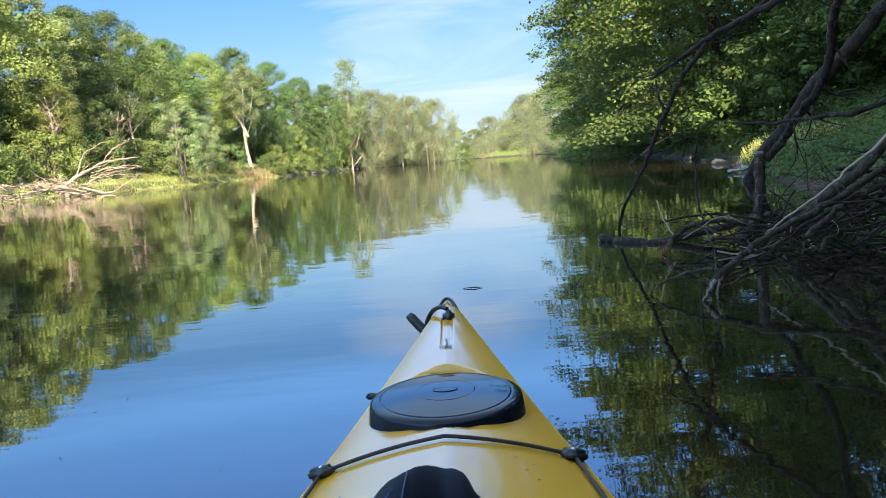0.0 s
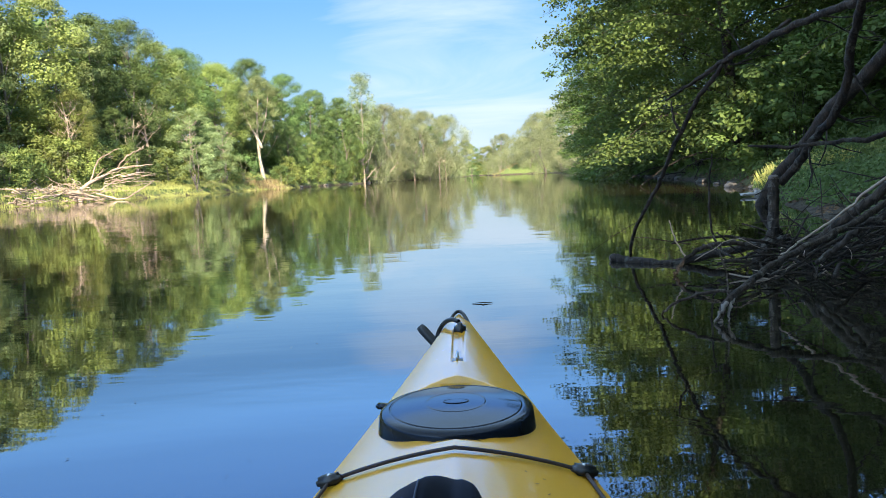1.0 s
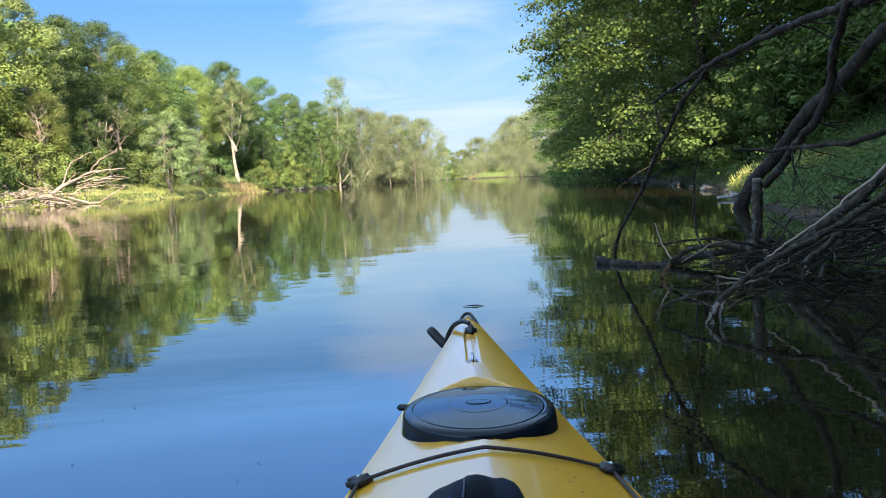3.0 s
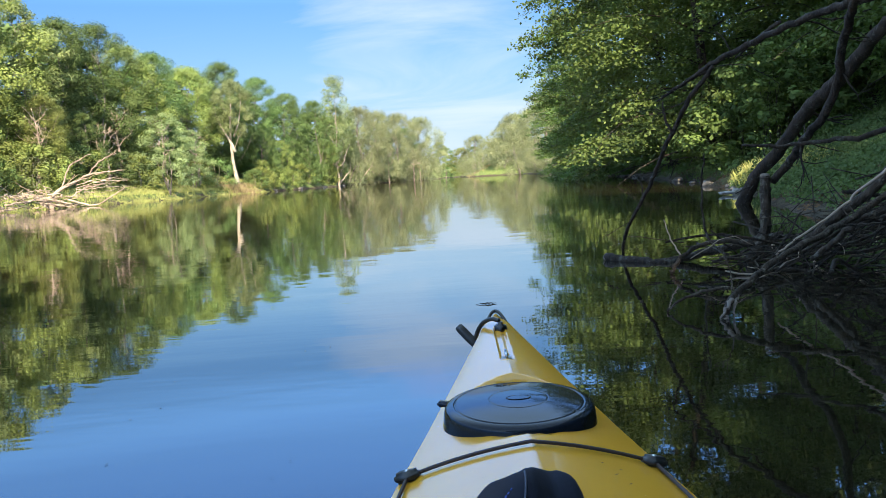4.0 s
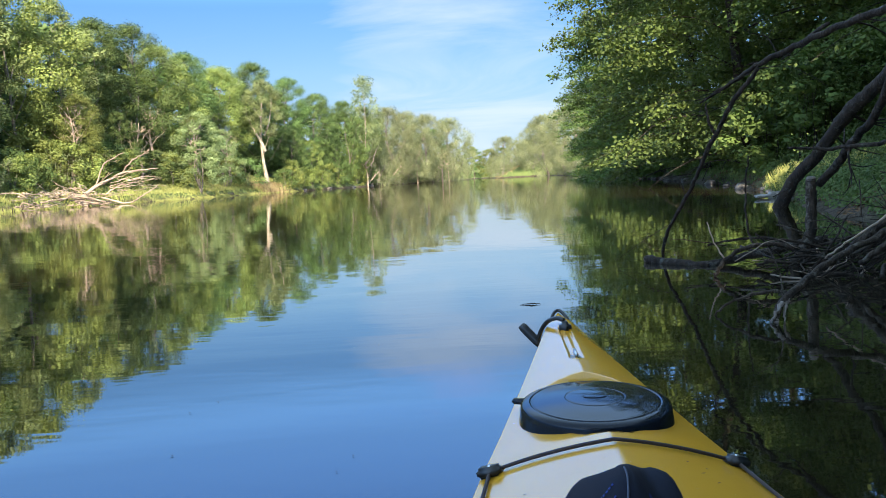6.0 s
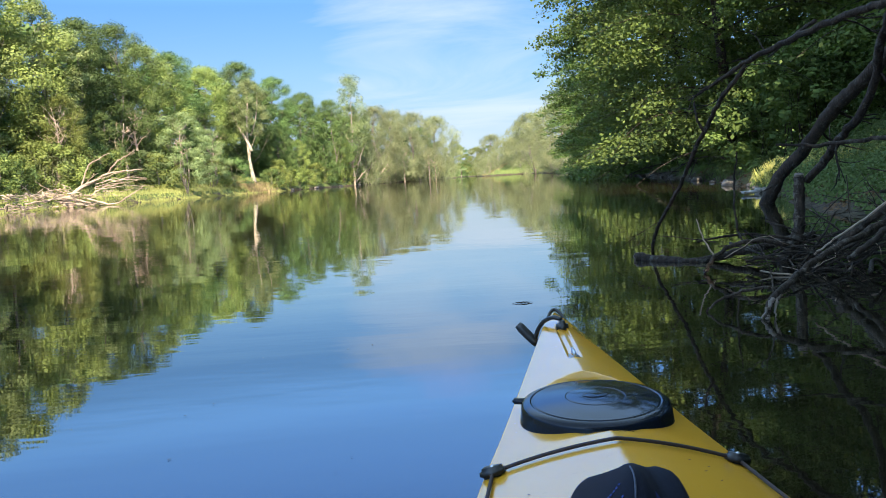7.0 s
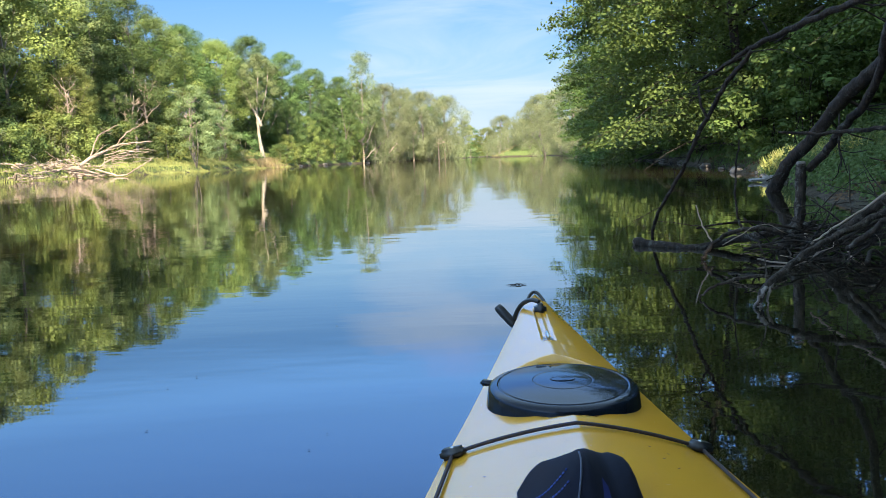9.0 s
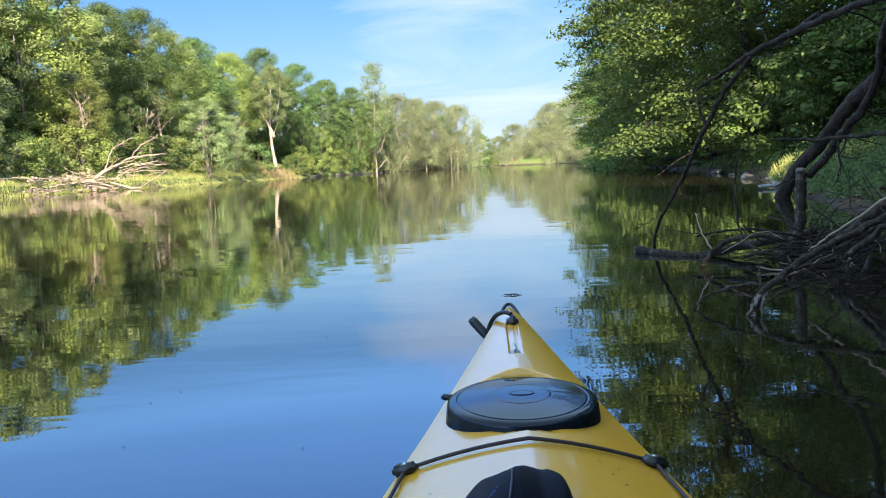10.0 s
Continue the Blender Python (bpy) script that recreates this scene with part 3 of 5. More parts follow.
FAR_BANK = "trees of the sunny bank"
KINDS = {
    "broad": [leafy_tree("broadleaf_tree", 1, 18, 5.2, 0.16, 60, 27000, 0.24, LEAF_BRIGHT, BARK, "tall broadleaf tree with a rounded bright green crown", group=FAR_BANK, small=True, width=0.85), 18, False],
    "broad2": [leafy_tree("broadleaf_tree", 2, 18, 4.8, 0.12, 56, 27000, 0.235, LEAF_DEEP, BARK, "tall broadleaf tree with a dense deep green crown", group=FAR_BANK, small=True, width=0.85, top=0.6), 18, False],
    "broad3": [leafy_tree("broadleaf_tree", 3, 18, 4.4, 0.20, 46, 24000, 0.23, LEAF_OLIVE, BARK, "tall broadleaf tree with an open yellow green crown", group=FAR_BANK, small=True, width=0.85, clump=(0.18, 0.30)), 18, False],
    "willow": [leafy_tree("willow_tree", 4, 16, 6.0, 0.10, 70, 22000, 0.27, LEAF_WILLOW, BARK, "spreading willow with pale silvery green leaves", group=FAR_BANK, small=True, hang=0.28, flat=0.9, stems=3, trunk_r=0.35, width=0.7, top=0.35, clump=(0.17, 0.28)), 16, False],
    "thin": [leafy_tree("poplar_tree", 5, 19, 3.0, 0.40, 24, 4200, 0.27, LEAF_PALE, BARK_PALE, "slender poplar with sparse pale leaves above the others", group=FAR_BANK, clump=(0.26, 0.46), trunk_r=0.20, flat=1.1, stray=0.6), 19, False],
    "back": [leafy_tree("woodland_tree", 7, 18, 5.4, 0.10, 60, 5500, 0.68, LEAF_DEEP, BARK, "tall dense woodland tree standing behind the bank", group=FAR_BANK, open_by=0.2), 18, False],
    "sapling": [leafy_tree("young_tree", 6, 8, 2.9, 0.16, 44, 10000, 0.165, LEAF_PALE, BARK, "young tree with light green feathery leaves by the water", group=FAR_BANK, small=True, width=0.85, trunk_r=0.14, stems=2, flat=0.55, clump=(0.20, 0.32), top=0.3), 8, False],
}
grove(KINDS, [
    (-44.0, 50.0, 21.0, "broad2", 1.1), (-46.0, 62.0, 23.0, "broad", 1.05), (-41.4, 70.2, 20.4, "broad3", 1.0), (-40.5, 76.9, 20.6, "broad", 1.0),
    (-40.0, 84.3, 19.6, "broad3", 1.0), (-38.5, 90.2, 19.0, "broad2", 0.95), (-37.0, 96.1, 19.4, "broad2", 0.9), (-36.5, 103.8, 18.2, "broad", 0.9),
    (-35.5, 110.8, 18.3, "broad2", 0.95), (-34.0, 119.4, 17.6, "broad", 0.95), (-31.5, 130.5, 19.4, "broad2", 1.0), (-28.0, 139.4, 18.0, "broad2", 0.95),
    (-25.0, 150.2, 16.4, "broad2", 0.95), (-21.5, 158.6, 15.7, "broad2", 0.9), (-19.0, 172.0, 15.6, "broad3", 1.0), (-15.0, 186.0, 16.6, "willow", 1.0),
    (-11.0, 199.0, 16.6, "willow", 1.0), (-6.4, 210.0, 16.7, "willow", 1.05), (-2.4, 223.0, 16.3, "willow", 1.0), (3.0, 300.0, 12.4, "broad3", 1.2),
    (-3.0, 290.0, 12.4, "willow", 1.0), (12.5, 338.0, 11.2, "broad", 1.3), (18.5, 352.0, 12.0, "broad2", 1.3), (6.0, 345.0, 12.0, "broad2", 1.3),
    # second row, behind
    (-52.0, 70.0, 23.0, "back", 1.2), (-50.0, 84.0, 21.0, "back", 1.3), (-47.0, 98.0, 20.0, "back", 1.3), (-45.0, 112.0, 19.5, "back", 1.3),
    (-42.0, 126.0, 19.0, "back", 1.3), (-39.0, 140.0, 19.0, "back", 1.3), (-35.0, 156.0, 17.6, "back", 1.3), (-30.0, 172.0, 16.5, "back", 1.3),
    (-26.0, 188.0, 16.0, "back", 1.3), (-22.0, 205.0, 16.0, "back", 1.3), (-15.0, 225.0, 15.6, "back", 1.35), (-8.0, 250.0, 15.0, "back", 1.35),
    # lower trees towards the water
    (-35.5, 78.0, 10.0, "broad", 0.9), (-35.0, 86.0, 9.0, "broad2", 0.9), (-33.0, 116.0, 10.0, "broad2", 0.85), (-26.4, 133.0, 9.5, "broad2", 0.85),
    (-24.6, 140.0, 8.0, "broad", 0.85), (-22.0, 150.5, 8.5, "broad2", 0.9), (-19.8, 162.0, 8.5, "broad", 0.9), (-17.0, 176.0, 9.5, "willow", 0.9),
    (-12.2, 195.0, 9.0, "willow", 0.9), (-38.5, 66.0, 10.5, "broad3", 0.9), (-38.5, 58.0, 10.0, "broad", 1.0),
    (-18.2, 165.0, 20.6, "thin", 1.0), (-29.7, 95.5, 9.4, "sapling", 1.0), (-33.5, 92.5, 5.4, "sapling", 0.9), (-30.2, 107.0, 8.2, "sapling", 0.8),
    # far end and the farther part of the shaded bank
    (17.5, 296.0, 14.1, "willow", 1.1), (24.0, 312.0, 13.0, "willow", 1.1), (21.5, 245.0, 15.0, "willow", 1.1), (27.0, 262.0, 15.0, "broad", 1.1),
    (22.0, 205.0, 14.6, "willow", 1.05), (22.0, 175.0, 13.6, "willow", 1.05), (21.0, 150.0, 14.0, "willow", 1.0), (29.0, 280.0, 13.5, "willow", 1.1),
    (29.0, 190.0, 16.0, "broad3", 1.1), (28.0, 160.0, 16.0, "broad", 1.1), (34.0, 300.0, 15.0, "broad2", 1.2),
], 11)

# the forked pale tree on the grassy point
snag = leafy_tree("forked_tree", 21, 15.6, 3.2, 0.50, 34, 13000, 0.24, LEAF_PALE, BARK_PALE, "pale forked trunk with a thin silvery crown on the grassy point", trunk_r=0.46, lean=0.0, clump=(0.24, 0.38), limb_r=0.2, limb_every=11, small=True, width=0.8)
part("limb", Tubes().add(bend([(0, 0, 5.2), (-0.5, -0.1, 6.6), (-1.5, -0.2, 8.6), (-2.3, -0.2, 10.6), (-2.5, -0.1, 12.4)], 3), np.linspace(0.25, 0.06, 13), 8).mesh("forked tree limb", BARK_PALE), snag)
part("limb", Tubes().add(bend([(0, 0, 7.4), (0.7, 0.1, 9.2), (1.2, 0.2, 11.5), (1.3, 0.2, 13.6)], 3), np.linspace(0.14, 0.04, 10), 8).mesh("forked tree limb", BARK_PALE), snag)
put(snag, -28.0, 121.5, 1.0, 0)

# dead trees
gone = dead_tree("dead_tree", 31, 9.5, 0.22, "bare dead tree with reddish limbs among green trees", BARK_DEAD, 12, 2, "dead trees", 0.5)
put(gone, -34.4, 93.6, 0.86, 0)
for x, y, s, turn in ((-32.0, 102.0, 0.85, 110), (-35.6, 77.0, 0.8, 200), (-31.4, 114.0, 0.75, 60), (-18.0, 163.0, 0.8, 30), (-4.4, 212.0, 1.0, 300), (-9.8, 197.0, 0.9, 140), (-2.8, 218.0, 0.9, 95), (-33.6, 88.0, 0.7, 80)):
    again(gone, x, y, s, turn)


# ---------------------------------------------------------------- bushes of the sunny bank
SHORE_BUSH = "bushes of the sunny bank"
bush_a = leafy_tree("bush", 41, 4.0, 2.4, 0.0, 30, 2500, 0.27, LEAF_BRIGHT, BARK, "rounded bright green bush on the river bank", "bush", 0.08, 3, group=SHORE_BUSH, limb_every=40, small=True)
bush_b = leafy_tree("bush", 42, 4.0, 2.6, 0.0, 30, 2500, 0.27, LEAF_DEEP, BARK, "dense dark green bush on the river bank", "bush", 0.08, 3, group=SHORE_BUSH, limb_every=40, small=True)
bush_c = leafy_tree("bush", 43, 4.5, 2.8, 0.0, 30, 2500, 0.27, LEAF_WILLOW, BARK_PALE, "grey green willow bush hanging to the water", "bush", 0.08, 4, hang=0.4, width=0.36, group=SHORE_BUSH, limb_every=40, small=True)
bush_d = leafy_tree("undergrowth_bush", 44, 4.0, 2.6, 0.0, 20, 1100, 0.70, LEAF_DEEP, BARK, "dark undergrowth bush in the shade of the wood", "bush", 0.08, 3, group=SHORE_BUSH, limb_every=40, small=True)
put(bush_d, -48, 44)
rng = np.random.default_rng(77)
first = {0: True, 1: True, 2: True}
for y in list(np.arange(46, 84, 3.6)) + list(np.arange(84, 128, 4.2)) + list(np.arange(127, 235, 3.4)):
    edge = float(np.interp(y, LEFT_Y, LEFT_X))
    k = int(rng.integers(0, 3)) if y > 168 else int(rng.integers(0, 2))
    if y > 180 and rng.uniform() < 0.6:
        k = 2
    back = rng.uniform(0.3, 1.8) if y > 126 else (rng.uniform(5.2, 8.5) if y > 84 else rng.uniform(3.4, 6.5))
    ob = (bush_a, bush_b, bush_c)[k]
    size = rng.uniform(0.75, 1.25) * (1.0 if y < 126 else 0.9)
    if first[k]:
        put(ob, edge - back, y, size, rng.uniform(0, 360))
        first[k] = False
    else:
        again(ob, edge - back, y, size, rng.uniform(0, 360), 0.1, rng.uniform(0.85, 1.25))
for x, y, k in ((13.0, 252.0, 1.2), (15.5, 256.0, 1.5), (18.0, 258.0, 1.7), (21.0, 262.0, 1.8), (12.0, 262.0, 1.2), (24.0, 268.0, 1.9), (14.0, 268.0, 1.6), (17.5, 272.0, 2.0), (20.0, 250.0, 1.6), (23.0, 247.0, 1.8)):
    again(bush_c, x, y, k, 37 * k * x, 0.1, 1.2)
for y in np.arange(170, 236, 3.0):
    edge = float(np.interp(y, LEFT_Y, LEFT_X))
    again(bush_c, edge - rng.uniform(-0.4, 1.2), y + rng.uniform(-1, 1), rng.uniform(1.1, 1.9), rng.uniform(0, 360), 0.3, rng.uniform(0.9, 1.2))
for x, y, k in ((-36.0, 59.0, 0), (-36.6, 63.0, 2), (-36.4, 67.5, 0), (-36.8, 71.5, 0), (-36.2, 75.5, 2), (-35.2, 79.5, 0), (-38.6, 64.5, 2), (-38.4, 73.5, 0), (-34.0, 91.0, 1), (-35.4, 75.2, 0), (-32.2, 93.5, 0), (-30.6, 110.5, 0), (-29.5, 116.0, 1)):
    again((bush_a, bush_b, bush_c)[k], x, y, rng.uniform(0.7, 1.15), rng.uniform(0, 360), 0.1, 1.1)
for y in np.arange(40, 230, 7.0):
    edge = float(np.interp(y, LEFT_Y, LEFT_X))
    for deep in (rng.uniform(9, 12), rng.uniform(15, 20), rng.uniform(26, 34)):
        again(bush_d, edge - deep, y, rng.uniform(1.0, 1.5), rng.uniform(0, 360), 0.2, 1.2)
for y in np.arange(128, 330, 9.0):
    if 240 < y < 280:
        continue
    edge = float(np.interp(y, RIGHT_Y, RIGHT_X))
    again((bush_c, bush_a)[int(rng.integers(0, 2))], edge + rng.uniform(0.4, 2.0), y, rng.uniform(0.8, 1.2), rng.uniform(0, 360), 0.1, 1.1)


# ---------------------------------------------------------------- grass
def grass_patch(name, label, seed, x, y, high, mat, blades=3, wide=0.05, lean=0.4, category="grass"):
    rng = np.random.default_rng(seed)
    n = len(x) * blades
    px, py = np.repeat(x, blades) + rng.normal(size=n) * high * 0.25, np.repeat(y, blades) + rng.normal(size=n) * high * 0.25
    p = np.stack([px, py, ground_z(px, py) - 0.02], 1)
    h = high * rng.uniform(0.5, 1.2, (n, 1))
    a = rng.uniform(0, 6.283, n)
    side = np.stack([np.cos(a), np.sin(a), 0 * a], 1)
    fall = np.stack([np.cos(a + 1.2), np.sin(a + 1.2), 0 * a], 1) * lean * rng.uniform(0.1, 1, (n, 1))
    up = np.array([0, 0, 1.0])
    q = np.stack([p - side * wide, p + side * wide, p + up * h * 0.62 + fall * h * 0.4 + side * wide * 0.8, p + up * h + fall * h], 1)
    return tagged(new(name, quads_mesh(name, q, mat)), label, category, kind="stuff")


rng = np.random.default_rng(5)
n = 17000
gy = rng.uniform(55, 130, n)
gx = np.interp(gy, LEFT_Y, LEFT_X) + 0.45 - rng.uniform(0, 1, n) ** 1.7 * 8.5
grass_patch("grass", "sunlit yellow green grass on the low river bank", 6, gx, gy, 0.36, GRASS, 3, 0.022)
n = 1500
gy = rng.uniform(56, 124, n)
gx = np.interp(gy, LEFT_Y, LEFT_X) - rng.uniform(0.2, 5, n)
keep = np.sin(gy * 0.5) * np.sin(gx * 0.8 + 1) > 0.1
grass_patch("tall_grass", "clumps of tall pale grass along the bank", 7, gx[keep], gy[keep], 0.5, REED, 4, 0.012)


n = 1100
gy = rng.normal(119.5, 2.2, n)
gx = np.interp(gy, LEFT_Y, LEFT_X) + 0.35 - rng.uniform(0, 1, n) * 2.6
grass_patch("dry_grass", "mound of pale tan grass round the forked tree", 9, gx, gy, 0.75, TAN, 4, 0.025)
n = 500
gx, gy = rng.uniform(11, 24, n), rng.uniform(248, 268, n)
grass_patch("reed_bed", "pale tan grass on a low spit across the river", 8, gx, gy, 0.45, TAN, 4, 0.03)


# ---------------------------------------------------------------- the shaded bank
SHADE = "trees of the shaded bank"
LEANING = "large leafy tree leaning over the river from the shaded bank"
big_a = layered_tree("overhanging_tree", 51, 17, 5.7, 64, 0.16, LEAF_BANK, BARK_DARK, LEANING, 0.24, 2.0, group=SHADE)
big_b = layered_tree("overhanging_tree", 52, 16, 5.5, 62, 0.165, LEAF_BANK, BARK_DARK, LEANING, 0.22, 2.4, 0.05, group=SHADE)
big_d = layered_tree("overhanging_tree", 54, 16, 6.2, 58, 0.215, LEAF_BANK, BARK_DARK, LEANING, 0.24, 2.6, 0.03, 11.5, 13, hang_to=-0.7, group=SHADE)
# filler tree, mostly unseen: blocks sun from the kayak and closes gaps
big_c = leafy_tree("shade_tree", 53, 17, 6.2, 0.06, 90, 7800, 0.50, LEAF_BANK, BARK_DARK, "large leafy tree added mostly out of view to cast shade", trunk_r=0.36, clump=(0.14, 0.24), flat=0.6, top=0.45, group=SHADE, open_by=0.35)
put(big_c, 23.0, 6.0, 1.1, 170, 0, 1.2)
put(big_a, 9.8, 29.0, 1.0, 0)
put(big_b, 11.0, 38.0, 1.0, 10)
put(big_d, 12.6, 47.0, 1.0, -12)
# big_c copies at negative y are added out of view to shape the sunlight
for ob, x, y, s, turn, w in (
        (big_d, 13.6, 58.0, 0.90, 20, 1.15), (big_d, 15.2, 71.0, 0.85, -5, 1.2), (big_d, 17.6, 90.0, 0.78, 10, 1.4), (big_d, 19.8, 110.0, 0.72, -15, 1.5),
        (big_a, 12.6, 18.0, 0.98, 12, 0.95), (big_c, 14.0, -1.5, 1.0, 40, 1.0), (big_c, 3.4, -12.5, 1.1, 270, 1.25), (big_c, 5.2, -22.0, 1.15, 180, 1.2), (big_c, 4.6, -32.0, 1.15, 60, 1.2), (big_c, 11.0, -9.0, 1.05, 10, 1.1), (big_c, 6.8, -5.5, 0.72, 320, 1.2), (big_c, 3.6, -7.5, 0.95, 210, 1.15), (big_c, 1.0, -38.0, 1.1, 20, 1.2),
        (big_d, 17.0, 27.0, 1.05, 30, 1.15), (big_d, 18.0, 39.0, 1.05, -40, 1.15), (big_b, 12.4, 12.5, 1.0, 20, 0.95), (big_c, 21.0, 52.0, 1.05, 80, 1.15), (big_d, 14.5, 33.0, 0.85, 45, 1.0), (big_b, 12.6, 23.5, 0.85, -30, 0.95), (big_a, 12.4, 5.5, 0.95, -15, 0.8), (big_c, 17.0, 0.0, 1.0, 220, 1.1)):
    again(ob, x, y, s, turn, 0.1, w)

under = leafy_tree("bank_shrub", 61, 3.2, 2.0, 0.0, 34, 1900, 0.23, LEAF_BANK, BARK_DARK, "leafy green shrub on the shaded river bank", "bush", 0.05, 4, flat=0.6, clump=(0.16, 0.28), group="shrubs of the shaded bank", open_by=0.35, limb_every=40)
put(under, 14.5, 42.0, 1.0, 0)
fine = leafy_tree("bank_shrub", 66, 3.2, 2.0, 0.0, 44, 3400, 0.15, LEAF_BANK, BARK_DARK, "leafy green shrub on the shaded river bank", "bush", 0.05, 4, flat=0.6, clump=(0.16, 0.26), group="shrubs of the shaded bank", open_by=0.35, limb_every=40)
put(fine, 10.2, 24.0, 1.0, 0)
rng = np.random.default_rng(62)
for y in list(np.arange(7, 76, 3.8)) + list(np.arange(77, 128, 7.0)):
    for deep in (rng.uniform(0.3, 1.2) if y > 36 else rng.uniform(1.2, 2.6), rng.uniform(3.5, 6.5)):
        if y < 20 and deep < 3:
            continue
        again(fine if y < 38 else under, float(np.interp(y, RIGHT_Y, RIGHT_X)) + deep, y + rng.uniform(-1, 1), rng.uniform(0.7, 1.3), rng.uniform(0, 360), 0.1, rng.uniform(0.9, 1.3))

rng = np.random.default_rng(63)
n = 48000
y = 1.5 + 33 * rng.uniform(0, 1, n) ** 1.5
x = np.interp(y, RIGHT_Y, RIGHT_X) + 0.12 + rng.uniform(0, 1, n) ** 0.9 * 8.0
pos = np.stack([x, y, ground_z(x, y) + np.abs(rng.normal(size=n)) * 0.16 + 0.25 * np.clip(np.sin(x * 1.9) * np.sin(y * 1.6), 0, 1)], 1)
nrm = unit(np.array([-0.35, -0.2, 0.8]) + rng.normal(size=(n, 3)) * 0.45)
n2 = 26000
y2 = rng.uniform(5.5, 20, n2)
x2 = np.interp(y2, RIGHT_Y, RIGHT_X) + 0.05 + rng.uniform(0, 1, n2) ** 1.2 * 4.5
tall2 = 0.10 + 0.35 * np.clip(np.sin(x2 * 2.3 + 1) * np.sin(y2 * 1.1 + 0.7 * x2), 0, 1)
pos = np.concatenate([pos, np.stack([x2, y2, ground_z(x2, y2) + np.abs(rng.normal(size=n2)) * tall2], 1)])
nrm = np.concatenate([nrm, unit(np.array([-0.4, -0.3, 0.6]) + rng.normal(size=(n2, 3)) * 0.6)])
tagged(new("ground_cover", quads_mesh("ground_cover", leaf_quads(rng, pos, nrm, 0.055, 0.75, 0.15), IVY)), "low dark green leafy ground cover on the steep bank", "ground cover", kind="stuff")
n = 1000
y = rng.normal(18.2, 0.9, n)
x = np.interp(y, RIGHT_Y, RIGHT_X) + rng.uniform(0.2, 1.6, n)
grass_patch("weeds", "tuft of pale sunlit weeds at the water's edge", 64, x, y, 0.34, REED, 4, 0.0025, 0.5, "weeds")
n = 6000
y = rng.uniform(9, 40, n)
x = np.interp(y, RIGHT_Y, RIGHT_X) + rng.uniform(0.2, 5.0, n)
grass_patch("bank_grass", "thin green grass on the shaded bank", 65, x, y, 0.20, IVY, 3, 0.004, 0.5)
n = 9000
y = 2.0 + 30 * rng.uniform(0, 1, n) ** 1.6
x = np.interp(y, RIGHT_Y, RIGHT_X) - 0.1 + rng.uniform(0, 1, n) ** 1.3 * 1.6
z = ground_z(x, y)
keep = z > 0.02
pos = np.stack([x, y, z + 0.012], 1)[keep]
nrm = unit(np.array([-0.2, -0.1, 1.0]) + rng.normal(size=pos.shape) * 0.35)
tagged(new("leaf_litter", quads_mesh("leaf_litter", leaf_quads(rng, pos, nrm, 0.075, 0.7, 0.2), LITTER)), "brown dead leaves and bits on the muddy water's edge", "leaf litter", kind="stuff")


# ---------------------------------------------------------------- stones
def stone(name, seed, size, mat, label, group="stones at the water's edge"):
    rng = np.random.default_rng(seed)
    bm = bmesh.new()
    bmesh.ops.create_icosphere(bm, subdivisions=2, radius=1.0)
    off = rng.uniform(0, 50, 3)
    for v in bm.verts:
        k = 1 + 0.35 * noise.noise(v.co * 1.3 + Vector(off)) + 0.12 * noise.noise(v.co * 3.1 + Vector(off))
        v.co = Vector((v.co.x * size[0], v.co.y * size[1], v.co.z * size[2])) * k
    me = bpy.data.meshes.new(name)
    bm.to_mesh(me)
    bm.free()
    me.materials.append(mat)
    me.polygons.foreach_set("use_smooth", [True] * len(me.polygons))
    return tagged(new(name, me), label, "stone", group)


rng = np.random.default_rng(90)
stones = [stone("stone", 91 + i, (0.26, 0.20, 0.13), STONE, "dark damp stone at the foot of the bank") for i in range(3)]
for i, y in enumerate(np.arange(16.5, 62, 1.9)):
    x = float(np.interp(y, RIGHT_Y, RIGHT_X)) + rng.uniform(-0.25, 0.35)
    m = pose(x, y, 0.03, 0, 0, rng.uniform(0, 360))
    s = rng.uniform(0.3, 0.95)
    ob = stones[i] if i < 3 else copy_thing(stones[i % 3], m)
    ob.matrix_basis = m @ Matrix.Diagonal((s, s, s, 1))
for k, (x, y, sx, sy, sz) in enumerate(((5.6, 15.95, 0.17, 0.08, 0.03), (5.85, 16.2, 0.10, 0.06, 0.07), (5.40, 15.7, 0.09, 0.05, 0.025))):
    stone("pale_stone", 97 + k, (sx, sy, sz), STONE_PALE, "pale flat stone lying in the shallows").matrix_basis = pose(x, y, 0.05, 0, 0, 35 * k)
for i, y in enumerate(np.arange(131, 200, 12.3)):
    x = float(np.interp(y, LEFT_Y, LEFT_X)) + rng.uniform(-0.4, 0.6)
    copy_thing(stones[i % 3], pose(x, y, 0.1, 0, 0, rng.uniform(0, 360))).scale = (2.2, 2.2, 2.0)


